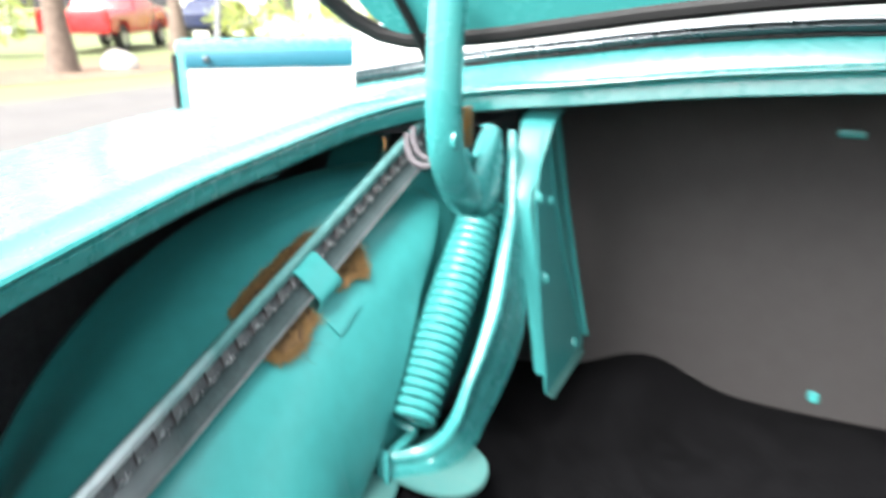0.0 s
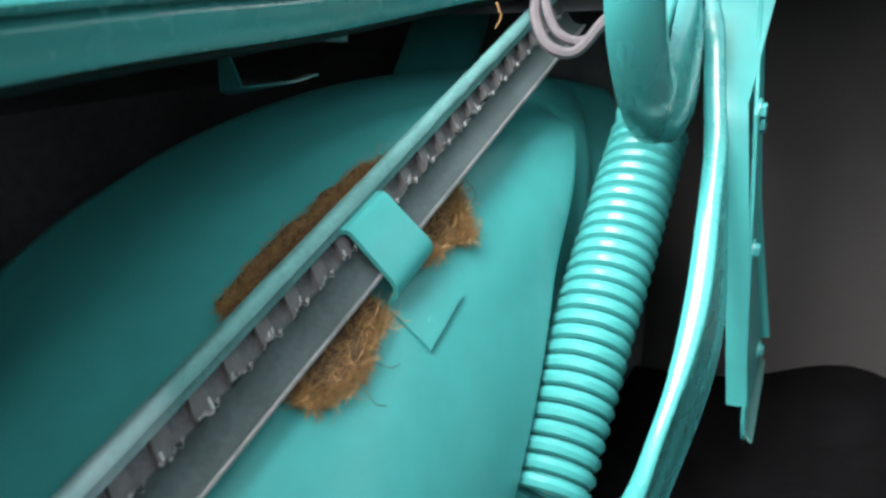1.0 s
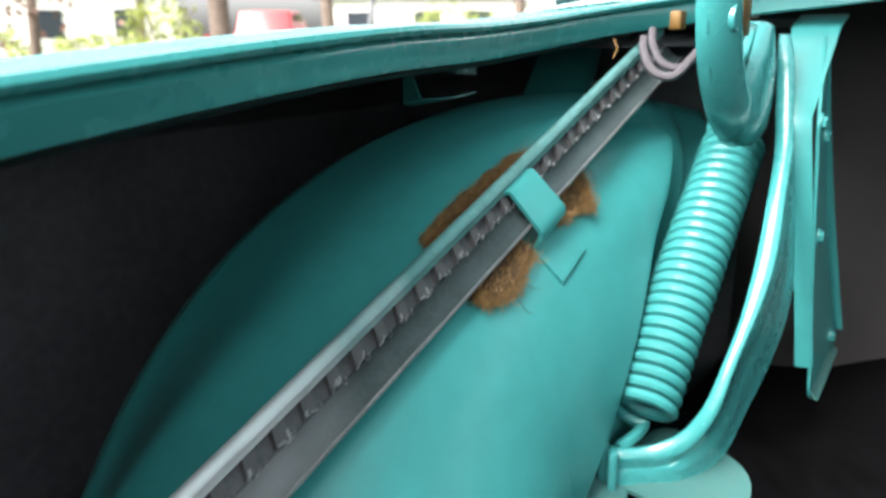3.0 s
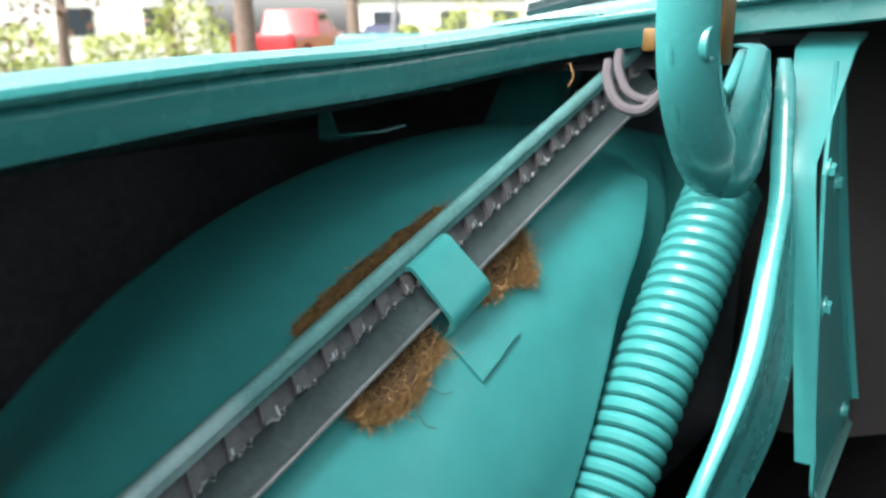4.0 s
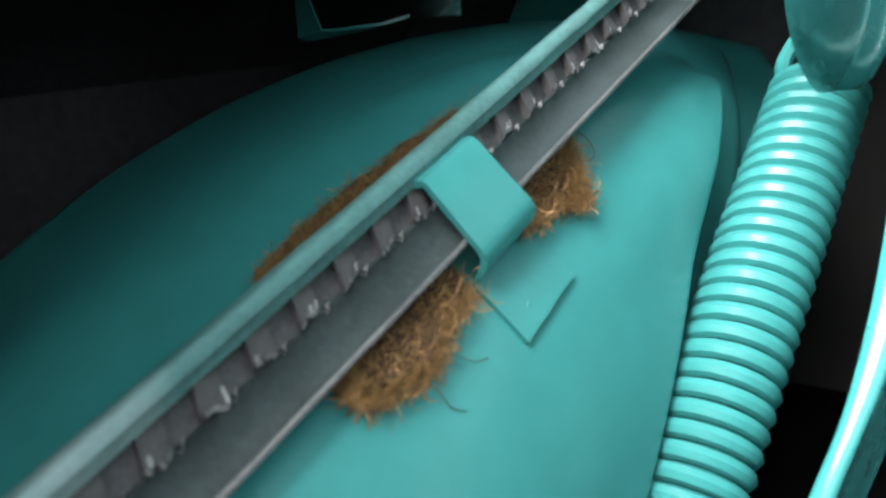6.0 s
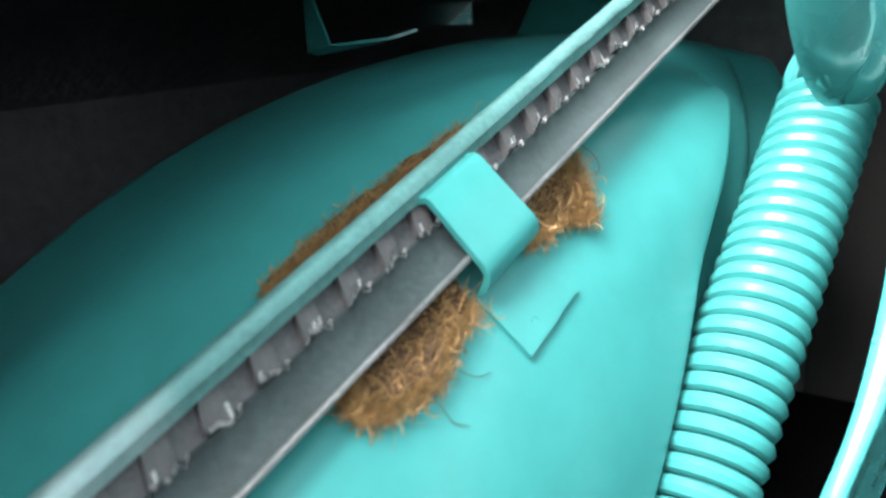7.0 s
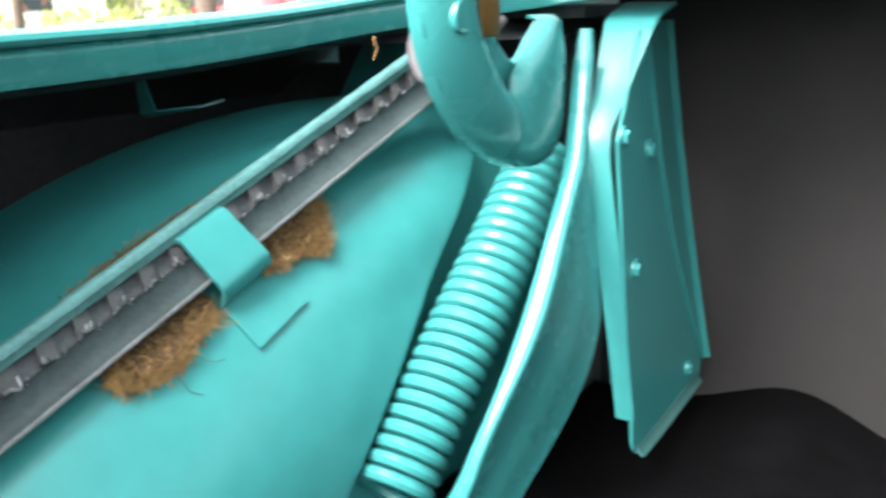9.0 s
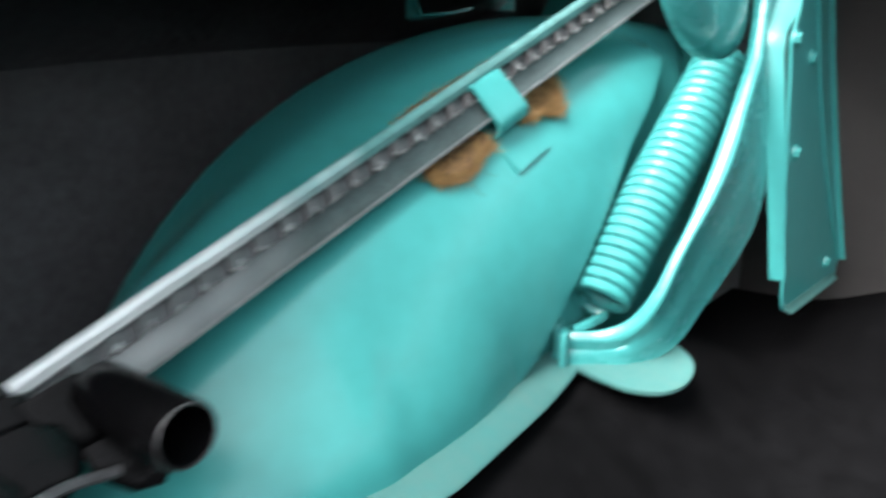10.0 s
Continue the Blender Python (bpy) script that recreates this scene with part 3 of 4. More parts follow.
S0, S1 = -0.225, 0.375
jack = thing("bumper_jack", "old notched steel bumper jack strapped to the wheel housing", "car jack")
prof = [(-0.001, -0.010), (-0.0015, -0.0035), (0.0, 0.0), (0.0030, 0.0002), (0.0046, 0.0002), (0.0070, -0.0010), (0.0080, -0.0052), (0.0162, -0.0052), (0.0172, -0.0030), (0.0195, -0.0041), (0.0240, -0.0045), (0.0280, -0.0038), (0.0302, -0.0020), (0.0321, -0.0008), (0.0330, -0.0006), (0.0336, -0.0012), (0.0332, -0.0030), (0.0300, -0.0056), (0.0260, -0.0100)]
rows_ = [[bar_pt(S0 + (S1 - S0) * k / 60, w + 0.0002 * noise.noise((k * 0.9, w * 400, 0)), n + 0.00025 * noise.noise((k * 0.7, w * 300, 5))) for w, n in prof] for k in range(61)]
bm, vs = grid(rows_, closed_v=True)
caps(bm, vs[0][::-1], vs[-1])
part("jack_post", bm, STEEL, jack, "galvanised steel post with ratchet notches")
lip = [(-0.0010, -0.0040), (-0.0020, -0.0030), (-0.0017, -0.0002), (-0.0006, 0.0012), (0.0010, 0.0020), (0.0030, 0.0022), (0.0044, 0.0018), (0.0050, 0.0009), (0.0075, -0.0002), (0.0075, -0.0014), (0.0030, -0.0008)]
bm, vs = grid([[bar_pt(S0 - 0.001 + (S1 - S0 + 0.002) * k / 60, w + 0.0002 * noise.noise((k * 0.8, w * 400, 9)), n + 0.0003 * noise.noise((k * 0.6, w * 300, 2))) for w, n in lip] for k in range(61)], closed_v=True)
caps(bm, vs[0][::-1], vs[-1])
part("rolled_edge", bm, LIP, jack, "rolled steel edge with a turquoise tint")
wb, _ = grid([[bar_pt(S0 + (S1 - S0) * k / 20, w, -0.0049) for w in (0.0080, 0.011, 0.014, 0.0164)] for k in range(21)])
part("ratchet_channel", wb, DARK_STEEL, jack, "dark channel between the teeth")
# sky highlight on the flange's lower edge, laid on as a pale strip
part("lower_edge", tube([bar_pt(S0 + (S1 - S0) * k / 40, 0.0326 + 0.0002 * noise.noise((k * 0.7, 3, 1)), 0.0004) for k in range(41)], 0.0011, 8), EDGE_GLINT, jack, "bright line for the highlight on the lower edge")
# ratchet teeth: slanted blocks in the channel, ragged and rubbed bright below, glints put into the colour, a bright
# curled burr beside each
tooth_mesh = []
PITCH = 0.0185
for variant in range(6):
    rg = random.Random(40 + variant)
    tm = bmesh.new()
    NQ = 7
    top, face_, edge, low, skirt = [], [], [], [], []
    for q in range(NQ + 1):
        u = q / NQ
        s_ = -0.0044 + 0.0088 * u
        w1 = 0.0166 + rg.uniform(-0.0006, 0.0006) - 0.0012 * math.sin(u * 3.0 + variant)
        n1 = -0.0006 - 0.0020 * u
        top.append(tm.verts.new((s_ * 0.92 + 0.0036, 0.0070, n1 - 0.0003)))
        face_.append(tm.verts.new((s_ + 0.0012, 0.0128, n1)))
        edge.append(tm.verts.new((s_ + rg.uniform(-0.0002, 0.0002), w1 - 0.0010 - 0.0008 * rg.random(), n1 + rg.uniform(-0.0003, 0.0003))))
        low.append(tm.verts.new((s_ - 0.0002, w1, n1 - 0.0012)))
        skirt.append(tm.verts.new((s_ - 0.0003, w1 + 0.0003, -0.0056)))
    for q in range(NQ):
        tm.faces.new((top[q], top[q + 1], face_[q + 1], face_[q]))
        tm.faces.new((face_[q], face_[q + 1], edge[q + 1], edge[q])).material_index = 1 if rg.random() < 0.14 else 0
        tm.faces.new((edge[q], edge[q + 1], low[q + 1], low[q])).material_index = 1 if rg.random() < 0.75 else 0
        tm.faces.new((low[q], low[q + 1], skirt[q + 1], skirt[q]))
    for col, flip in ((0, False), (NQ, True)):
        foot = tm.verts.new((top[col].co.x, 0.0070, -0.0056))
        side_ = (foot, top[col], face_[col], edge[col], low[col], skirt[col])
        tm.faces.new(side_[::-1] if flip else side_)
    # burr: a bright curl that draws the highlight beside the tooth
    ridge = []
    for q in range(6):
        u = q / 5
        s_, w_ = 0.0042 + 0.0040 * u, 0.0166 + 0.0016 * math.sin(math.pi * min(1, u * 1.3)) - 0.0004 * u + rg.uniform(-0.0002, 0.0002)
        h_ = 0.0007 * (1 - 0.5 * u)
        ridge.append([tm.verts.new((s_, w_ - h_, -0.0046)), tm.verts.new((s_, w_ - 0.3 * h_, -0.0026 + rg.uniform(-0.0003, 0.0003))), tm.verts.new((s_, w_ + h_, -0.0046))])
    for a_, b_ in zip(ridge, ridge[1:]):
        for q in range(2):
            tm.faces.new((a_[q], b_[q], b_[q + 1], a_[q + 1])).material_index = 1
    bmesh.ops.recalc_face_normals(tm, faces=tm.faces)
    me = bpy.data.meshes.new("tooth")
    tm.to_mesh(me)
    tm.free()
    me.materials.append(TOOTH)
    me.materials.append(WORN_GLINT)
    tooth_mesh.append(me)
basis = Matrix((AX, WD, NM)).transposed().to_4x4()
for k in range(-19, 12):
    ob = new("tooth", tooth_mesh[(k * 5) % 6])
    ob.parent = jack
    ob.matrix_basis = Matrix.Translation(B0 + AX * (0.1515 + PITCH * k)) @ basis

# ratchet housing at the near end
def iron(name, outline, n0, n1, bevel=0.003, label=""):
    """A cast plate: outline in s and w along the post, thick from n0 to n1."""
    b_ = plate_yz(outline, n0, n1, bevel, 2)
    for v in b_.verts:
        v.co = bar_pt(S0 + v.co.y, v.co.z, v.co.x)
    return part(name, b_, IRON, jack, label)


iron("ratchet_housing", [(-0.095, 0.016), (-0.020, 0.015), (-0.006, 0.019), (0.004, 0.028), (0.006, 0.042), (-0.004, 0.054), (-0.024, 0.060), (-0.095, 0.062)], 0.001, 0.020, 0.0045, "black iron ratchet housing")
iron("front_cheek", [(-0.004, 0.010), (0.020, 0.012), (0.034, 0.020), (0.038, 0.034), (0.030, 0.044), (0.008, 0.044), (-0.004, 0.034)], 0.001, 0.012, 0.003)
iron("side_plate", [(-0.095, 0.024), (-0.040, 0.024), (-0.026, 0.030), (-0.022, 0.040), (-0.030, 0.052), (-0.060, 0.062), (-0.095, 0.064)], 0.018, 0.026, 0.003)
iron("latch_finger", [(-0.020, 0.004), (-0.006, 0.003), (0.002, 0.008), (0.004, 0.015), (-0.006, 0.020), (-0.018, 0.018)], 0.002, 0.009, 0.002)
iron("pawl", [(0.004, 0.042), (0.028, 0.046), (0.034, 0.060), (0.032, 0.072), (0.022, 0.078), (0.010, 0.072), (0.002, 0.056)], 0.004, 0.016, 0.003)
part("pawl_pin", tube([bar_pt(S0 + 0.016, 0.066, 0.000), bar_pt(S0 + 0.016, 0.066, 0.018)], 0.0045, 14), IRON, jack)
# lighter than the iron; the rod's highlights are part of its tone
part("pull_rod", tube(smooth_line([bar_pt(S0 - 0.090, 0.047, 0.030), bar_pt(S0 - 0.050, 0.046, 0.030), bar_pt(S0 - 0.014, 0.050, 0.026), bar_pt(S0 + 0.010, 0.060, 0.020)], 14), 0.0028, 8), DARK_STEEL, jack, "lighter steel pull rod")
sock_dir = (WD * 0.56 + NM * 0.82 + AX * 0.09).normalized()
c = bar_pt(S0 + 0.026, 0.025, 0.004)
sr = []
for r, u in ((0.0, 0.020), (0.0110, 0.020), (0.0122, 0.066), (0.0126, 0.0695), (0.0142, 0.0705), (0.0152, 0.068), (0.0150, 0.022), (0.0146, 0.004), (0.0105, -0.002), (0.0, -0.002)):
    q = sock_dir.to_track_quat("Z", "Y").to_matrix()
    sr.append([c + sock_dir * u + q @ Vector((math.cos(2 * math.pi * j / 28) * (r + 1e-4), math.sin(2 * math.pi * j / 28) * (r + 1e-4), 0)) for j in range(28)])
bm, _ = grid(sr, closed_v=True)
socket = part("handle_socket", bm, IRON, jack, "black hollow handle socket")
# paler ring that draws the highlight round the socket's mouth
rim_q = sock_dir.to_track_quat("Z", "Y").to_matrix()
bm, _ = grid([[c + sock_dir * (0.0698 + 0.0006 * math.sin(v)) + rim_q @ Vector((math.cos(u) * (0.0141 + 0.0006 * math.cos(v)), math.sin(u) * (0.0141 + 0.0006 * math.cos(v)), 0)) for v in (0, 1.05, 2.09, 3.14, 4.19, 5.24)] for u in (2 * math.pi * k / 32 for k in range(32))], closed_u=True, closed_v=True)
part("socket_rim_glint", bm, DARK_STEEL, socket, "paler ring for the highlight round the mouth")
part("load_hook", tube(smooth_line([bar_pt(S0 - 0.02, 0.045, 0.004), bar_pt(S0 - 0.030, 0.075, 0.012), bar_pt(S0 - 0.022, 0.105, 0.022), bar_pt(S0 - 0.002, 0.122, 0.030)], 16), [0.014 - 0.0004 * k for k in range(16)], 10), IRON, jack)

# ---- strap over the post ----
TA, TB, TC, TD, TE, TF = (Vector(v) for v in ((-0.356, 0.513, 1.051), (-0.362, 0.486, 1.037), (-0.341, 0.525, 1.025), (-0.343, 0.495, 1.011), (-0.335, 0.5035, 0.9842), (-0.331, 0.5415, 0.9968)))
def bar_w(p, w, n):
    """p moved across the post to w and n."""
    return bar_pt((p - B0).dot(AX), w, n)


lines = []
for a, b, d in ((TB, TD, TE), (TA, TC, TF)):
    q = [bar_w(a, 0.0055, -0.004), bar_w(a, 0.0060, 0.0005), bar_w(a.lerp(b, 0.03), 0.0075, 0.0038), bar_w(a.lerp(b, 0.1), 0.0095, 0.0048)]
    q += [bar_w(a.lerp(b, v), 0.0095 + 0.034 * v, 0.0048) for v in (0.3, 0.6, 0.8)]
    q += [bar_w(b.lerp(a, 0.06), 0.0395, 0.0043), bar_w(b, 0.0420, 0.0031), bar_w(b.lerp(d, 0.05), 0.0440, 0.0006), bar_w(b.lerp(d, 0.12), 0.0456, -0.0032)]
    for v in (0.27, 0.5, 0.75, 1.0):
        g = b.lerp(d, v)
        q.append(Vector((housing_x(g.y, g.z) + 0.0032, g.y, g.z)))
    lines.append(q)
rows_ = [[lines[0][i].lerp(lines[1][i], u) for u in (0, 0.2, 0.4, 0.6, 0.8, 1)] for i in range(len(lines[0]))]
for i in range(11, len(rows_)):
    for p in rows_[i]:
        p.x = housing_x(p.y, p.z) + 0.0031 + 0.0005 * noise.noise(p * 90)
inward = [WD, WD, (WD - NM).normalized(), -NM, -NM, -NM, -NM, (-NM - WD * 0.3).normalized(), (-NM - WD * 0.8).normalized(), (-NM - WD).normalized(), (-NM - WD).normalized()] + [-NM] * 4
loops = [[rows_[i][u] for i in range(15)] + [rows_[i][u] + inward[i] * 0.0027 for i in range(14, -1, -1)] for u in range(6)]
bm, vs = grid(loops, closed_v=True)
for end in (vs[0], vs[-1]):
    for i in range(14):
        bm.faces.new((end[i], end[i + 1], end[28 - i], end[29 - i]))
strap = part("retaining_strap", bm, TEAL_IN, car, "bent turquoise sheet metal strap welded to the housing")
# spot weld pressed into the strap's foot
weld = rows_[13][1].lerp(rows_[13][2], 0.5).lerp(rows_[14][2], 0.3) + NM * 0.0002
up = NM.cross(AX)
part("spot_weld", grid([[weld + (AX * math.cos(2 * math.pi * k / 18) + up * math.sin(2 * math.pi * k / 18)) * r_ + NM * h_ for k in range(18)] for r_, h_ in ((0.0026, -0.0007), (0.0019, -0.0001), (0.0012, -0.0001), (0.0007, -0.0003), (0.0001, -0.0004))], closed_v=True)[0], TEAL_IN, strap)

# ---- coir pad ----
PAD_TOP = [(0.4386, 1.0149), (0.4654, 1.0262), (0.4923, 1.0360), (0.5193, 1.0444), (0.5502, 1.0536), (0.5700, 1.0560), (0.5780, 1.0440), (0.5800, 1.0365)]
PAD_LOW = [(0.4335, 0.9885), (0.4408, 0.9845), (0.4590, 0.9866), (0.4762, 0.9963), (0.4980, 1.0040), (0.5290, 1.0140), (0.5460, 1.0185), (0.5690, 1.0165)]


def under_strap(y, z):
    """1 beside the strap, 0 beneath its foot, where the pad is pressed flat."""
    if z > 0.985 + (y - 0.389) * 0.35:
        return 1.0
    s_ = (y - 0.5) * 0.944 + (z - 1.02) * 0.33
    return min(1.0, max(0.0, (abs(s_ - 0.006) - 0.013) / 0.006))


prow = []
NP = 40


def pad_yz(u, v):
    f = min(6.999, max(0.0, u * 7))
    k = int(f)
    a = Vector(PAD_TOP[k]).lerp(Vector(PAD_TOP[k + 1]), f - k)
    b = Vector(PAD_LOW[k]).lerp(Vector(PAD_LOW[k + 1]), f - k)
    return a.lerp(b, v)


def below_post(p):
    """Keeps a place of the pad behind the post."""
    d = p - B0
    w, n = d.dot(WD), d.dot(NM)
    if -0.001 < w < 0.036 and n > -0.0105:
        p = p - NM * (n + 0.0105)
    return p


for i in range(NP + 1):
    row = []
    for j in range(NP + 1):
        u, v = i / NP, j / NP
        yz = pad_yz(0.03 + 0.94 * u + 0.015 * noise.noise((v * 9, 3, u * 3)), 0.05 + 0.90 * v + 0.04 * noise.noise((u * 12, 7, v)))
        rim_ = min(u, 1 - u, v, 1 - v)
        h = 0.009 * min(1, (rim_ / 0.08) ** 0.5) + 0.0022 * noise.noise((u * 30, v * 30, 1)) * min(1, rim_ * 20)
        h = h * under_strap(*yz) - 0.002 * (1 - under_strap(*yz))
        row.append(below_post(Vector((housing_x(yz[0], yz[1]) + h, yz[0], yz[1]))))
    prow.append(row)
bm, _ = grid(prow)
pad = tagged(part("coir_pad", bm, COIR), "frayed brown coconut fibre pad behind the jack post", "pad")
rng = random.Random(4)
fb = bmesh.new()
for k in range(21000):
    u, v = 0.02 + 0.96 * rng.random(), 0.03 + 0.94 * rng.random()
    stray = rng.random() < 0.10
    if rng.random() < 0.45:
        e = rng.choice((0, 1, 2, 3))
        w_ = 0.015 + rng.random() * 0.06
        u, v = ((w_, v), (1 - w_, v), (u, w_), (u, 1 - w_))[e]
    yz = pad_yz(u, v)
    if under_strap(*yz) < 0.8:
        continue
    p = Vector((housing_x(yz[0], yz[1]) + 0.003 + 0.008 * rng.random(), yz[0], yz[1]))
    d = p - B0
    if -0.003 < d.dot(WD) < 0.036 and d.dot(NM) > -0.011:
        continue
    # a curled hair that lies nearly flat
    d = Vector((rng.gauss(0.02, 0.16), rng.gauss(0, 1), rng.gauss(0, 0.9))).normalized()
    turn = Matrix.Rotation(rng.gauss(0, 0.45), 3, Vector((1, rng.gauss(0, 0.35), rng.gauss(0, 0.35))).normalized())
    L = rng.uniform(0.0006, 0.0016) * (2.1 if stray else 1)
    p -= d * L * 2.5
    wide = d.cross(Vector((1, 0.2, 0.3))).normalized() * rng.uniform(0.00009, 0.00018) * (1.7 if stray else 1)
    if stray:
        p.x += 0.002
    vs_ = []
    for q in range(6):
        vs_.append((fb.verts.new(p - wide), fb.verts.new(p + wide)))
        p = p + d * L
        d = turn @ d
        wide = turn @ wide * 0.93
    for a, b in zip(vs_, vs_[1:]):
        fb.faces.new((a[0], a[1], b[1], b[0]))
tagged(part("loose_fibre", fb, FIBRE, pad), kind="stuff")


def on_dome(y, z, lift):
    return Vector((housing_x(y, z) + lift, y, z))


for pts in ([(0.455, 0.988, 0.006), (0.461, 0.983, 0.004), (0.463, 0.977, 0.002), (0.468, 0.974, 0.001)], [(0.580, 1.030, 0.006), (0.586, 1.033, 0.010), (0.588, 1.040, 0.012), (0.584, 1.046, 0.010)], [(0.470, 0.992, 0.006), (0.478, 0.986, 0.004), (0.486, 0.984, 0.001)]):
    part("stray_hair", tube(smooth_line([on_dome(*q) for q in pts], 14), 0.00018, 5), COIR, pad)

# ---- hinge spring ----
SA, SB = Vector((-0.296, 0.558, 0.880)), Vector((-0.297, 0.745, 1.044))
sd = (SB - SA).normalized()
sx = sd.cross(Vector((1, 0, 0))).normalized()
sy = sd.cross(sx)
TURNS, RC, RW = 26, 0.0211, 0.0043
coil = [SA + (SB - SA) * (k / (TURNS * 22)) + (sx * math.cos(2 * math.pi * k / 22) + sy * math.sin(2 * math.pi * k / 22)) * RC for k in range(TURNS * 22 + 1)]
XX = Vector((1, 0, 0))
top_loop = smooth_line([coil[-1], SB + sd * 0.004 + (sx * 0.5 + sy * 0.87) * RC, SB + sd * 0.011 + (sy - sx * 0.15) * RC, SB + sd * 0.020 + (sy * 0.96 - sx * 0.3) * RC, SB + sd * 0.027 + (sy * 0.8 - sx * 0.45) * RC], 14)
low_tail = smooth_line([SA - sd * 0.03 + sy * 0.004 - sx * 0.004, SA - sd * 0.018 + sx * 0.004, SA - sd * 0.008 + sx * 0.014, coil[0]], 12)
part("hinge_spring", tube(low_tail[:-1] + coil + top_loop[1:], RW, 8), TEAL_GLOSS, car, "turquoise painted coil spring of the lid hinge")

# ---- gooseneck hinge ----
J_OUT = [(0.578, 1.262), (0.571, 1.215), (0.568, 1.17), (0.572, 1.135), (0.584, 1.108), (0.605, 1.083), (0.630, 1.066), (0.664, 1.053), (0.693, 1.052), (0.707, 1.058), (0.713, 1.072), (0.713, 1.138),
         (0.703, 1.138), (0.690, 1.137), (0.677, 1.127), (0.669, 1.119), (0.660, 1.115), (0.651, 1.119), (0.641, 1.127), (0.632, 1.139), (0.623, 1.153), (0.612, 1.175), (0.608, 1.205), (0.608, 1.262)]
goose = part("hinge_gooseneck", plate_yz(J_OUT, -0.2805, -0.2725, 0.003), TEAL, car, "curved turquoise gooseneck hinge arm")
# pressed rib: a rounded outer edge, a broad face and a rounded inner edge
edge_line = smooth_line([(0, y, z) for y, z in J_OUT[:11]], 60)
rib = []
for k, p in enumerate(edge_line):
    t = (edge_line[min(k + 1, 59)] - edge_line[max(k - 1, 0)]).normalized()
    inn = Vector((0, t.z, -t.y))
    if inn.dot(Vector((0, 0.65, 1.13)) - p) < 0:
        inn = -inn
    f = 1.0 if k < 40 else max(0.12, 1 - (k - 40) / 20)
    rib.append([p + inn * a * f + Vector((-0.281 + (x_ + 0.287) * (0.3 + 0.7 * f), 0, 0)) for a, x_ in ((-0.0006, -0.2865), (-0.0002, -0.2835), (0.0015, -0.2795), (0.0045, -0.2752), (0.009, -0.2715), (0.015, -0.2678), (0.0200, -0.2662), (0.0235, -0.2660), (0.0275, -0.2664), (0.0320, -0.2678), (0.0345, -0.2710), (0.0350, -0.2785), (0.033, -0.2800), (0.002, -0.2870))])
bm, vs = grid(rib, closed_v=True)
caps(bm, vs[0][::-1], vs[-1])
part("hinge_rib", bm, TEAL, goose)
# the arm's end: a tongue that bends back above the foot of the notch
tongue = []
for z, y0, y1, x_ in ((1.1385, 0.686, 0.6980, -0.2730), (1.1378, 0.686, 0.6980, -0.2675), (1.136, 0.686, 0.6980, -0.2647), (1.128, 0.676, 0.6985, -0.2633), (1.121, 0.666, 0.6985, -0.2618), (1.115, 0.658, 0.6985, -0.2607), (1.109, 0.650, 0.6985, -0.2601), (1.097, 0.648, 0.6985, -0.2600), (1.080, 0.650, 0.6985, -0.2602), (1.068, 0.656, 0.6970, -0.2615), (1.059, 0.663, 0.6910, -0.2645), (1.055, 0.670, 0.6830, -0.2685)):
    tongue.append([Vector((x_ - d, y0 + (y1 - y0) * u, z)) for u, d in ((-0.12, 0.0075), (-0.06, 0.0045), (0.06, 0.0016), (0.25, 0.0), (0.5, -0.0004), (0.75, 0.0), (0.92, 0.0012), (0.98, 0.0040), (1, 0.010))])
bm = shell([r_[::-1] for r_ in tongue], 0.002)
part("hinge_tongue", bm, TEAL, goose)
ring = []
for r_, x_ in ((0.0046, -0.2640), (0.0050, -0.2612), (0.0058, -0.2606), (0.0066, -0.2612), (0.0068, -0.2660), (0.0046, -0.2660)):
    ring.append([Vector((x_, 0.588 + r_ * math.cos(2 * math.pi * k / 20), 1.142 + 1.25 * r_ * math.sin(2 * math.pi * k / 20))) for k in range(20)])
bm, _ = grid(ring, closed_u=True, closed_v=True)
bush = part("hinge_hole_bush", bm, TEAL, goose)
bm = bmesh.new()
bmesh.ops.create_circle(bm, cap_ends=True, segments=20, radius=0.0049, matrix=Matrix.Translation((-0.2636, 0.588, 1.142)) @ Matrix.Rotation(radians(90), 4, "Y"))
bmesh.ops.scale(bm, vec=(1, 1, 1.25), space=Matrix.Translation((0.2636, -0.588, -1.142)), verts=bm.verts)
part("shim_in_hole", bm, AMBER, bush, "amber shim showing through the hole")

# ---- strut beside the spring ----
# stations: near edge (y, z), far edge (y, z), outboard x, inboard x
ST = [((0.727, 1.131), (0.730, 1.131), -0.2610, -0.2590), ((0.717, 1.120), (0.722, 1.120), -0.2590, -0.2540), ((0.709, 1.110), (0.716, 1.110), -0.2565, -0.2508), ((0.694, 1.083), (0.704, 1.083), -0.2510, -0.2465), ((0.678, 1.058), (0.696, 1.054), -0.2455, -0.2415), ((0.662, 1.040), (0.694, 1.032), -0.2425, -0.2380), ((0.631, 1.002), (0.699, 0.985), -0.2387, -0.2345),
      ((0.610, 0.977), (0.699, 0.953), -0.2372, -0.2318), ((0.588, 0.949), (0.683, 0.926), -0.2376, -0.2305), ((0.572, 0.925), (0.658, 0.902), -0.2412, -0.2325), ((0.559, 0.898), (0.620, 0.871), -0.2480, -0.2390), ((0.551, 0.878), (0.588, 0.848), -0.2610, -0.2450),
      ((0.542, 0.8665), (0.553, 0.838), -0.2830, -0.2610), ((0.533, 0.865), (0.534, 0.836), -0.298, -0.282), ((0.527, 0.865), (0.521, 0.8355), -0.307, -0.296)]
near_, far_ = smooth_line([(a[2] - 0.006, *a[0]) for a in ST], 48), smooth_line([(a[3], *a[1]) for a in ST], 48)
rows_ = []
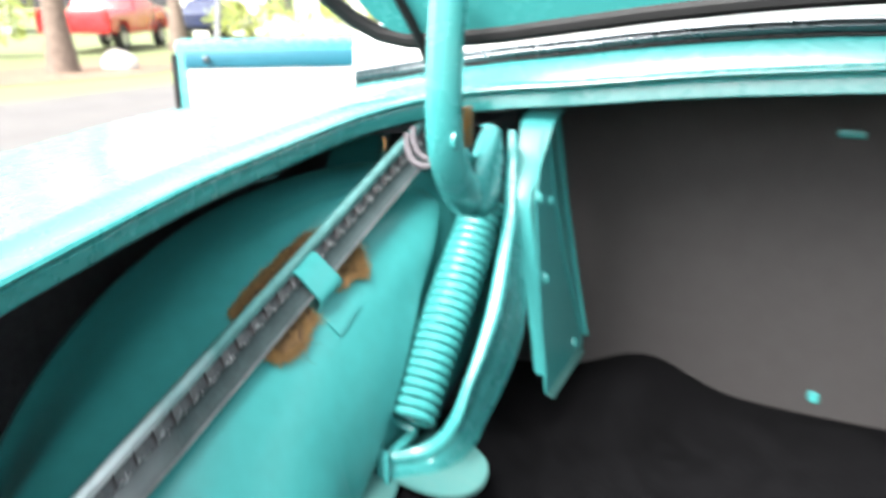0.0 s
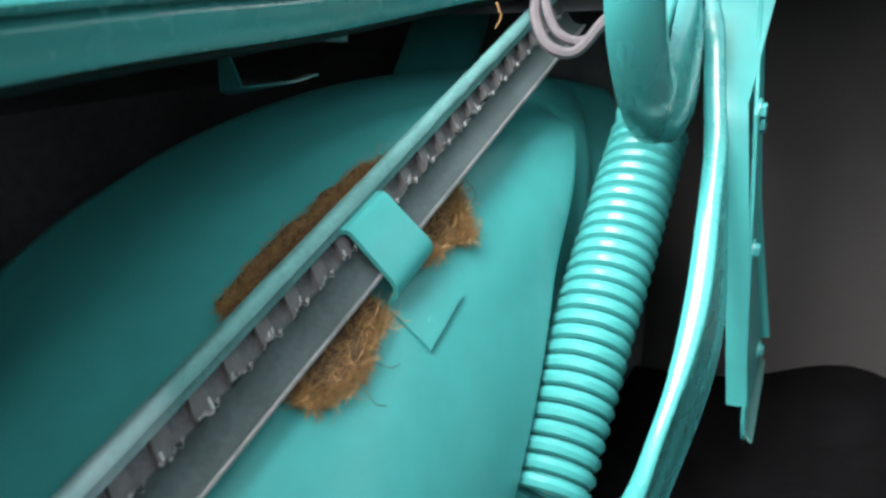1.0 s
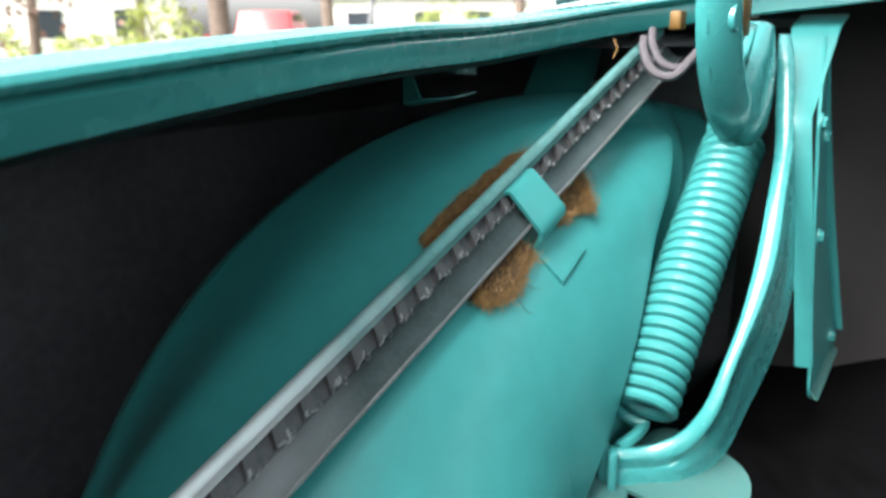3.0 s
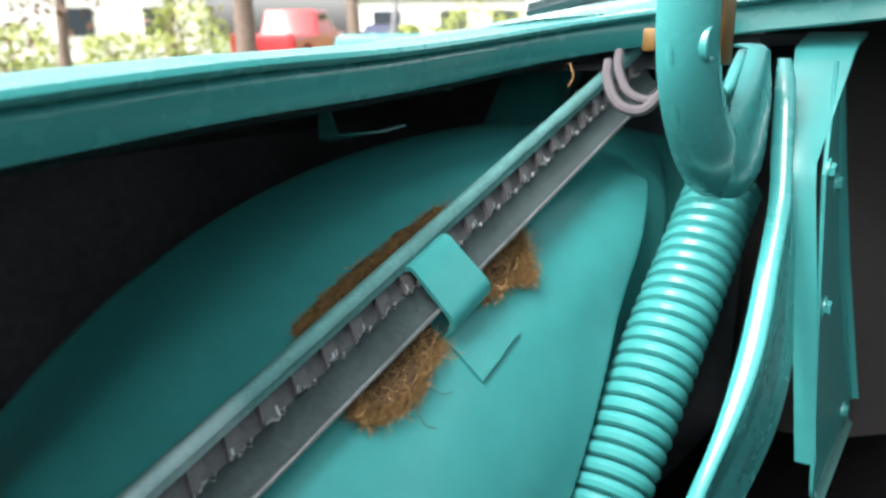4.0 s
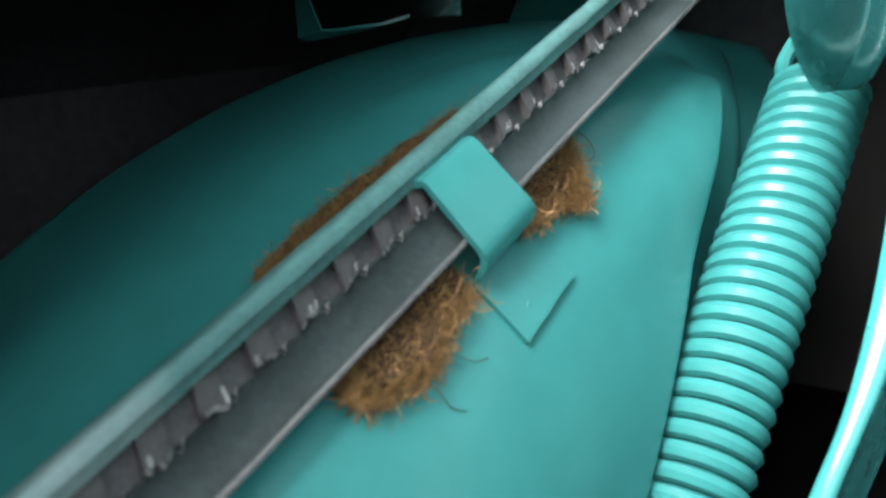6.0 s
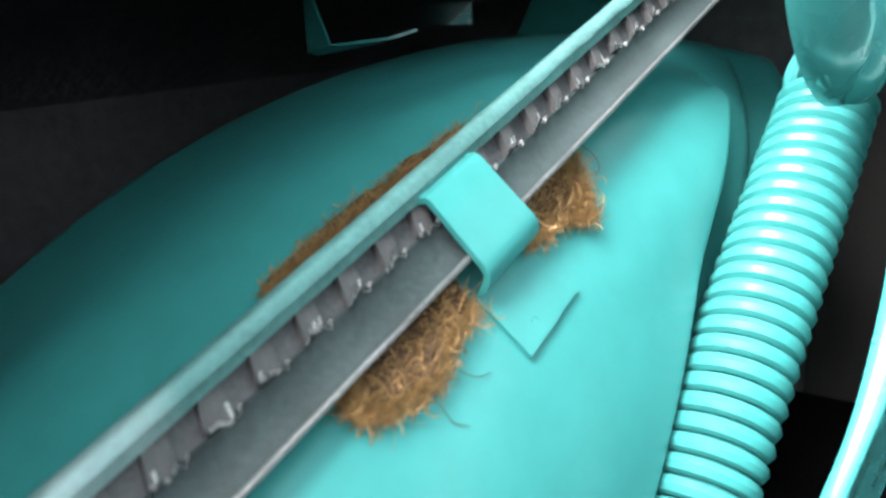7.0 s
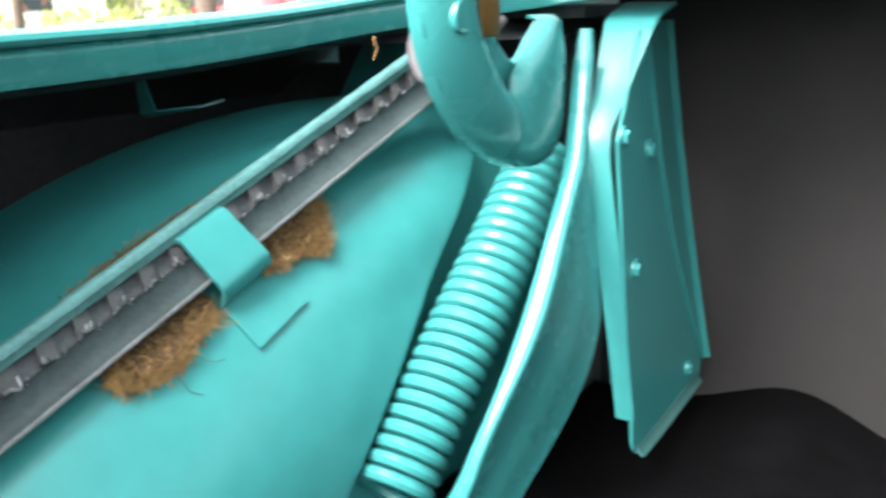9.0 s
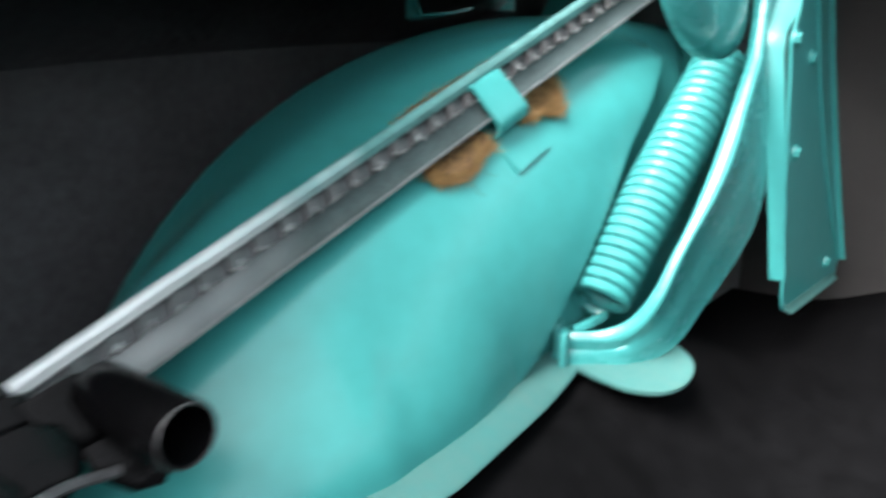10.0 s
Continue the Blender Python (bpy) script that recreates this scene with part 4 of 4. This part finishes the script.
for a, b in zip(near_, far_):
    # half-round rib towards the spring, a shallow hollow, a lower ridge, and the far edge
    o = Vector((b.x, a.y, a.z))
    w = b - o
    wh, half = w / max(1e-4, w.length), (o.x - a.x) / 2
    mid = a.lerp(o, 0.5) + wh * 0.7 * half
    rib = [mid + XX * (-math.cos(q) * half) - wh * (math.sin(q) * half * 0.7) for q in (-0.5, -0.1, 0.3, 0.65, 1.0, 1.3, 1.57, 1.85, 2.15, 2.5, 2.85, 3.1)]
    rows_.append(rib + [mid + XX * (half * 0.85) + w * 0.06, mid + XX * (half * 0.55) + w * 0.26, o + w * 0.46 - XX * 0.0022, o + w * 0.56 - XX * 0.0008, o + w * 0.68 - XX * 0.0006, o + w * 0.9 - XX * 0.0014, b, b - XX * 0.003, o + w * 0.5 - XX * 0.008])
bm, vs = grid(rows_, closed_v=True)
caps(bm, vs[0], vs[-1])
strut = part("hinge_strut", bm, TEAL, car, "pressed turquoise hinge strut")
hook = part("strut_hook", box(-0.3075, 0.5245, 0.8550, 0.007, 0.016, 0.037, 0.003, m=Matrix.Rotation(0.5, 4, "Z")), TEAL, strut)
part("hook_clip", box(-0.2985, 0.5195, 0.8525, 0.0065, 0.014, 0.034, 0.0028, m=Matrix.Rotation(0.5, 4, "Z")), TEAL, hook)
ft = smooth_line([(-0.300, 0.526, 0.838), (-0.272, 0.522, 0.838), (-0.244, 0.524, 0.838), (-0.224, 0.538, 0.839), (-0.219, 0.562, 0.840), (-0.230, 0.588, 0.843), (-0.262, 0.606, 0.844), (-0.295, 0.606, 0.844), (-0.305, 0.566, 0.842)], 30)
bm = bmesh.new()
bm.faces.new([bm.verts.new(p - Vector((0, 0, 0.04 * (p.x + 0.30) - 0.003))) for p in ft])
bmesh.ops.triangulate(bm, faces=bm.faces[:])
bmesh.ops.solidify(bm, geom=bm.faces[:], thickness=0.003)
part("foot_plate", bm, TEAL_DUST_DIM, strut)

# ---- hinge bracket ----
def side_x(y, z):
    return -0.2155 - (z - 0.87) * 0.0675 - (y - 0.72) * (0.062 + 0.25 * max(0.0, z - 0.85))


side = [(0.757, 1.128), (0.702, 1.067), (0.714, 0.96), (0.725, 0.872), (0.725, 0.852), (0.729, 0.843), (0.738, 0.838), (0.750, 0.836), (0.905, 0.822), (0.914, 0.825), (0.917, 0.836), (0.885, 0.88), (0.835, 0.965), (0.80, 1.04), (0.775, 1.11), (0.768, 1.132)]
bm = plate_yz(side, -0.0025, 0.0, 0.0005, 1)
for v in bm.verts:
    v.co.x += side_x(v.co.y, v.co.z)
bracket = part("hinge_bracket", bm, TEAL_IN, car, "turquoise hinge bracket plate with bolts")
fr = [((-0.2665, 0.800, 1.146), (-0.2308, 0.800, 1.146)), ((-0.2665, 0.775, 1.1395), (-0.2308, 0.775, 1.1395)), ((-0.2662, 0.766, 1.1350), (-0.2308, 0.765, 1.1345)), ((-0.2645, 0.759, 1.1270), (-0.2310, 0.758, 1.1270)), ((-0.246, 0.699, 1.0750), (-0.2330, 0.705, 1.0725)), ((-0.2435, 0.694, 1.060), (-0.2305, 0.699, 1.058)), ((-0.238, 0.706, 0.99), (-0.224, 0.708, 0.99)), ((-0.232, 0.717, 0.92), (-0.219, 0.718, 0.92)), ((-0.228, 0.725, 0.869), (-0.215, 0.726, 0.870))]
bm = shell([[Vector(a), Vector(a).lerp(Vector(b), 0.5) + Vector((0, -0.0012, 0)), Vector(b)] for a, b in fr], 0.0025)
part("front_flange", bm, TEAL_IN, bracket)
# behind a crease the plate turns away to its rear edge
crease = [(0.768, 1.132), (0.775, 1.11), (0.80, 1.04), (0.835, 0.965), (0.885, 0.88), (0.915, 0.838)]
rear_edge = [(0.862, 1.136), (0.866, 1.11), (0.876, 1.04), (0.892, 0.965), (0.909, 0.88), (0.918, 0.838)]


def crease_x(y, y0, z):
    return side_x(y, z) - 0.10 * (y - y0)


bm = shell([[Vector((crease_x(y0 + (y1 - y0) * u, y0, z), y0 + (y1 - y0) * u, z)) for u in (0, 0.05, 0.5, 1)] for (y0, z), (y1, _) in zip(crease, rear_edge)], -0.0025)
part("rear_panel", bm, TEAL_IN, bracket)
bm = shell([[Vector((crease_x(y1, y0, z), y1, z)), Vector((crease_x(y1, y0, z) + 0.007, y1 + 0.002, z))] for (y0, z), (y1, _) in zip(crease, rear_edge)], 0.002)
part("rear_flange", bm, TEAL_IN, bracket)
# turned lip along the lower edge
lip_line = [(0.733, 0.8425), (0.740, 0.8395), (0.752, 0.838), (0.80, 0.8335), (0.85, 0.829), (0.903, 0.8245)]
bm = shell([[Vector((side_x(y, z) + 0.0004, y, z + 0.0045)), Vector((side_x(y, z) + 0.0012, y, z + 0.0020)), Vector((side_x(y, z) + 0.0034, y, z - 0.0012)), Vector((side_x(y, z) + 0.0050, y, z - 0.0020))] for y, z in lip_line], -0.0014)
part("lower_lip", bm, TEAL_DUST_DIM, bracket, "turned lower lip")
for y, z in ((0.712, 1.068), (0.772, 1.050), (0.734, 0.977), (0.868, 0.848)):
    part("bolt", bolt((side_x(y, z), y, z), (1, 0, 0), 0.005, 0.003), TEAL_IN, bracket)

# ---- small things at the rim ----
loop = smooth_line([(-0.348, 0.664, 1.130), (-0.345, 0.657, 1.120), (-0.335, 0.652, 1.106), (-0.320, 0.654, 1.103), (-0.308, 0.662, 1.118), (-0.302, 0.670, 1.126), (-0.300, 0.678, 1.132)], 24)
part("wiring_loop", tube(loop, 0.0034, 8), HOSE, car, "grey wiring sleeve hanging in a loop")
part("wiring_loop", tube([p + Vector((0.004, 0.006, 0.006)) for p in loop], 0.0030, 8), HOSE, car, "grey wiring sleeve hanging in a loop")
for p, d in (((-0.3355, 0.700, 1.1425), (0.009, 0.014, 0.014)), ((-0.2640, 0.616, 1.149), (0.004, 0.018, 0.036))):
    part("hinge_shim", box(*p, *d, 0.0015), AMBER, car, "amber plated shim beside the hinge")
def clip_row(*pts):
    return [Vector(p) for p in pts]


bm = shell([clip_row((-0.5051, 0.5700, 1.1085), (-0.4996, 0.5700, 1.1092)), clip_row((-0.5058, 0.5700, 1.0819), (-0.4890, 0.5700, 1.0857)), clip_row((-0.5028, 0.5740, 1.0799), (-0.4860, 0.5740, 1.0847)), clip_row((-0.4777, 0.5940, 1.0846), (-0.4677, 0.5920, 1.0866)), clip_row((-0.4681, 0.6040, 1.0889), (-0.4581, 0.6020, 1.0899))], 0.0015)
part("wire_clip", bm, TEAL_IN, car, "small bent bracket under the rim")
part("hanging_thread", tube(smooth_line([(-0.3617, 0.64, 1.13), (-0.3605, 0.64, 1.1262), (-0.359, 0.64, 1.1219), (-0.3621, 0.64, 1.1161)], 10), 0.0004, 5), FIBRE, car, "thin tan thread under the rim")


# ---- outside ----
def tree(name, label, x, y, h, r, leaf, lean=(0.0, 0.0), crown=3.0, n=900, seed=1, base=0.45):
    rg = random.Random(seed)
    t = thing(name, label, "tree")
    t.location = (x, y, 0)
    top = Vector((lean[0], lean[1], h))
    trunk = [Vector((0, 0, 0)).lerp(top, k / 8) + Vector((rg.gauss(0, 0.03), rg.gauss(0, 0.03), 0)) for k in range(9)]
    bm = tube(trunk, [r * (1.5 if k == 0 else 1.08 - 0.1 * k) for k in range(9)], 10)
    tips = [top]
    for k in range(9):
        p = trunk[3].lerp(top, rg.uniform(base - 0.3, 1.0)) if base > 0.3 else trunk[0].lerp(top, rg.random())
        a = rg.uniform(0, 6.28)
        e = p + Vector((math.cos(a), math.sin(a), rg.uniform(0.4, 1.1))) * crown * rg.uniform(0.5, 0.9)
        m_ = p.lerp(e, 0.5) + Vector((0, 0, 0.15 * crown))
        bm = tube(smooth_line([p, m_, e], 8), [r * 0.45 * (1 - 0.11 * q) for q in range(8)], 6, bm=bm)
        tips += [m_, e]
    part("trunk", bm, BARK, t)
    bm = bmesh.new()
    for k in range(n):
        c = rg.choice(tips) + Vector((rg.gauss(0, 1), rg.gauss(0, 1), rg.gauss(0, 0.8))) * crown * 0.28
        s_ = rg.uniform(0.06, 0.14) * (crown / 3) ** 0.5
        u = Vector((rg.gauss(0, 1), rg.gauss(0, 1), rg.gauss(0, 1))).normalized()
        w = u.orthogonal().normalized()
        bm.faces.new([bm.verts.new(c + q) for q in (u * s_, w * s_ * 0.5, -u * s_, -w * s_ * 0.5)])
    part("crown", bm, leaf, t)
    return t


def shrub(x, y, w, h, leaf, seed, label):
    rg = random.Random(seed)
    t = thing("shrub", label, "shrub", "shrubs beyond the driveway")
    t.location = (x, y, 0)
    bm = bmesh.new()
    for k in range(6):
        a = rg.uniform(0, 6.28)
        bm = tube(smooth_line([Vector((0, 0, 0)), Vector((math.cos(a) * w * 0.2, math.sin(a) * w * 0.2, h * 0.5)), Vector((math.cos(a) * w * 0.4, math.sin(a) * w * 0.4, h * 0.85))], 6), 0.02, 5, bm=bm)
    part("stem", bm, BARK, t)
    bm = bmesh.new()
    for k in range(700):
        d = Vector((rg.gauss(0, 1), rg.gauss(0, 1), rg.gauss(0, 1))).normalized() * (0.55 + 0.45 * rg.random())
        c = Vector((d.x * w / 2, d.y * w / 2, h * 0.55 + d.z * h * 0.45))
        c += Vector((noise.noise(c * 2 + Vector((seed, 0, 0))), noise.noise(c * 2 + Vector((0, seed, 0))), 0)) * 0.3
        s_ = rg.uniform(0.05, 0.10)
        u = Vector((rg.gauss(0, 1), rg.gauss(0, 1), rg.gauss(0, 1))).normalized()
        o = u.orthogonal().normalized()
        bm.faces.new([bm.verts.new(c + q) for q in (u * s_, o * s_ * 0.6, -u * s_, -o * s_ * 0.6)])
    part("leaves", bm, leaf, t)


def at(az, dist):
    """A place on the ground: degrees to the left of the car's front, metres."""
    return -math.sin(radians(az)) * dist, math.cos(radians(az)) * dist


def wheel(parent, x, y, r, w):
    bm = bmesh.new()
    ring = []
    for rr, xx in ((0.62 * r, -w / 2), (0.9 * r, -w / 2), (r, -w * 0.35), (r, w * 0.35), (0.9 * r, w / 2), (0.62 * r, w / 2)):
        ring.append([Vector((x + xx, y + rr * math.cos(2 * math.pi * k / 24), r + rr * math.sin(2 * math.pi * k / 24))) for k in range(24)])
    bm, _ = grid(ring, closed_u=True, closed_v=True)
    ty = part("wheel", bm, TYRE, parent)
    bm = bmesh.new()
    bmesh.ops.create_cone(bm, cap_ends=True, segments=20, radius1=0.62 * r, radius2=0.5 * r, depth=w * 0.9, matrix=Matrix.Translation((x, y, r)) @ Matrix.Rotation(radians(90), 4, "Y"))
    part("rim", bm, RIM, ty)


def profile_car(name, label, category, side, width, paint, glasses, wheels, m, lamps=()):
    """A parked vehicle: a body from its side outline (y, z), with windows, wheels and lamps."""
    t = thing(name, label, category)
    bm = plate_yz(side, -width / 2, width / 2, 0.07, 3)
    for v in bm.verts:
        if v.co.z > 1.0:
            v.co.x *= 1 - 0.16 * min(1, (v.co.z - 1.0) / 0.7)
    part("body", bm, paint, t)
    for g in glasses:
        z_ = sum(p[1] for p in g) / len(g)
        s_ = width / 2 * (1 - 0.16 * min(1, max(0, z_ - 1.0) / 0.7))
        for sg in (-1, 1):
            part("window", plate_yz(g, sg * s_ - 0.012, sg * s_ + 0.012), GLASS, t)
    for y in wheels:
        for sg in (-1, 1):
            wheel(t, sg * (width / 2 - 0.12), y, 0.37, 0.24)
    for y, z in lamps:
        for sg in (-1, 1):
            part("tail_lamp", box(sg * (width / 2 - 0.1), y, z, 0.14, 0.05, 0.32, 0.01), LAMPRED, t)
    t.matrix_basis = m
    return t


tx, ty_ = at(47.6, 26.0)
TRUCK = [(-2.75, 0.55), (-2.78, 0.95), (-2.72, 1.15), (-0.55, 1.15), (-0.5, 1.30), (-0.35, 1.85), (0.75, 1.88), (1.35, 1.32), (2.5, 1.18), (2.75, 1.0), (2.78, 0.55), (2.3, 0.5), (2.15, 0.82), (1.55, 0.82), (1.4, 0.48), (-1.2, 0.48), (-1.35, 0.82), (-1.95, 0.82), (-2.1, 0.5)]
profile_car("pickup_truck", "bright red parked pickup truck with dark windows", "pickup truck", TRUCK, 1.95, RED, [[(-0.22, 1.32), (-0.12, 1.74), (0.18, 1.76), (0.18, 1.32)], [(0.26, 1.32), (0.26, 1.76), (0.68, 1.77), (1.05, 1.34)]], (-1.65, 1.85), pose(tx, ty_, 0, 0, 0, 28), [(-2.76, 1.0)])
tx, ty_ = at(40.6, 33.0)
SEDAN = [(-2.3, 0.5), (-2.34, 0.95), (-1.7, 1.08), (-1.1, 1.48), (0.3, 1.5), (1.1, 1.02), (2.1, 0.86), (2.3, 0.6), (2.28, 0.35), (1.75, 0.32), (1.65, 0.66), (1.1, 0.66), (1.0, 0.3), (-1.05, 0.3), (-1.15, 0.66), (-1.7, 0.66), (-1.8, 0.35)]
profile_car("parked_car", "dark blue parked car with bright wheels", "car", SEDAN, 1.8, BLUE, [[(-1.35, 1.08), (-1.0, 1.40), (-0.35, 1.42), (-0.35, 1.06)], [(-0.27, 1.06), (-0.27, 1.42), (0.25, 1.42), (0.85, 1.04)]], (-1.42, 1.38), pose(tx, ty_, 0, 0, 0, 20))


def house(az, dist, w, d, h, turn, label, dormer=False):
    x, y = at(az, dist)
    t = thing("house", label, "house", "houses across the street")
    part("wall", box(0, 0, h / 2, w, d, h), SIDING, t, smooth=False)
    bm = bmesh.new()
    r = h + w * 0.28
    vs_ = [bm.verts.new(p) for p in ((-w / 2 - 0.3, -d / 2 - 0.3, h), (w / 2 + 0.3, -d / 2 - 0.3, h), (0, -d / 2 - 0.3, r), (-w / 2 - 0.3, d / 2 + 0.3, h), (w / 2 + 0.3, d / 2 + 0.3, h), (0, d / 2 + 0.3, r))]
    for f in ((0, 2, 5, 3), (2, 1, 4, 5), (0, 1, 4, 3)):
        bm.faces.new([vs_[k] for k in f])
    bmesh.ops.solidify(bm, geom=bm.faces[:], thickness=0.15)
    part("roof", bm, ROOF, t, smooth=False)
    bm = bmesh.new()
    bm.faces.new([bm.verts.new(p) for p in ((-w / 2, -d / 2 - 0.01, h), (w / 2, -d / 2 - 0.01, h), (0, -d / 2 - 0.01, r - 0.1))])
    bmesh.ops.solidify(bm, geom=bm.faces[:], thickness=0.1)
    part("gable", bm, SIDING, t, smooth=False)
    for k in (-0.3, 0.05, 0.32):
        wd = part("window", box(k * w, -d / 2 - 0.02, h * 0.55, 1.3, 0.08, 1.3, 0.01), WINDOW, t, smooth=False)
        part("frame", box(k * w, -d / 2 - 0.03, h * 0.55 - 0.72, 1.5, 0.14, 0.1), VINYL, wd, smooth=False)
    t.matrix_basis = pose(x, y, 0, 0, 0, turn)


house(37.0, 42, 9, 8, 2.7, 36, "pale grey house with a grey gabled roof")
house(62.0, 46, 13, 9, 3.2, 58, "low white house behind the trees")
house(24.0, 60, 12, 9, 3.0, 20, "pale house with a grey gabled roof")

x, y = at(50.9, 17.0)
tree("tree", "bare trunked tree in the mulch bed", x, y, 7.5, 0.22, LEAF, (0.1, 0.0), 2.2, 260, 3)
x, y = at(43.3, 24.0)
tree("tree", "young tree with thin spring leaves", x, y, 8.0, 0.20, LEAF, (-0.4, 0.2), 3.0, 420, 5)
x, y = at(62.5, 20.0)
tree("tree", "slender tree with sparse leaves", x, y, 7.0, 0.13, LEAF, (0.2, 0.3), 2.6, 500, 7)
x, y = at(68.5, 17.0)
tree("tree", "reddish leaved ornamental tree", x, y, 4.2, 0.12, LEAF_RED, (0.1, 0.1), 2.4, 1500, 9, 0.2)
x, y = at(30.0, 38.0)
tree("tree", "tall tree with sparse light leaves", x, y, 11.0, 0.28, LEAF, (0.5, 0.2), 4.5, 900, 11)
x, y = at(56.0, 40.0)
tree("tree", "light green tree in front of a house", x, y, 9.0, 0.22, LEAF, (0.3, 0.2), 3.6, 1300, 13)
for az, dd, w, h, sd_ in ((54.8, 23, 2.4, 2.2, 1), (38.8, 30, 3.0, 1.6, 2), (35.0, 36, 3.2, 2.6, 3), (31.5, 33, 2.6, 2.0, 4), (65.5, 24, 3.0, 1.6, 5), (59.0, 27, 2.8, 1.3, 6)):
    x, y = at(az, dd)
    shrub(x, y, w, h, LEAF, sd_, "yellow green shrub with fresh leaves")
x, y = at(41.2, 14.0)
pole = thing("leaning_pole", "thin dark leaning pole beside the driveway", "pole")
part("shaft", tube([Vector((x, y, 0)), Vector((x + 0.35, y + 0.25, 3.6))], 0.045, 10), GREY, pole)
x, y = at(47.4, 17.5)
rk = bmesh.new()
bmesh.ops.create_icosphere(rk, subdivisions=4, radius=0.36)
for v in rk.verts:
    v.co *= 1 + 0.35 * noise.noise(v.co * 2.2)
    v.co.z = max(-0.1, v.co.z * 0.8)
bmesh.ops.translate(rk, verts=rk.verts, vec=(x, y, 0.1))
tagged(part("boulder", rk, STONE), "pale weathered boulder on the lawn", "boulder")
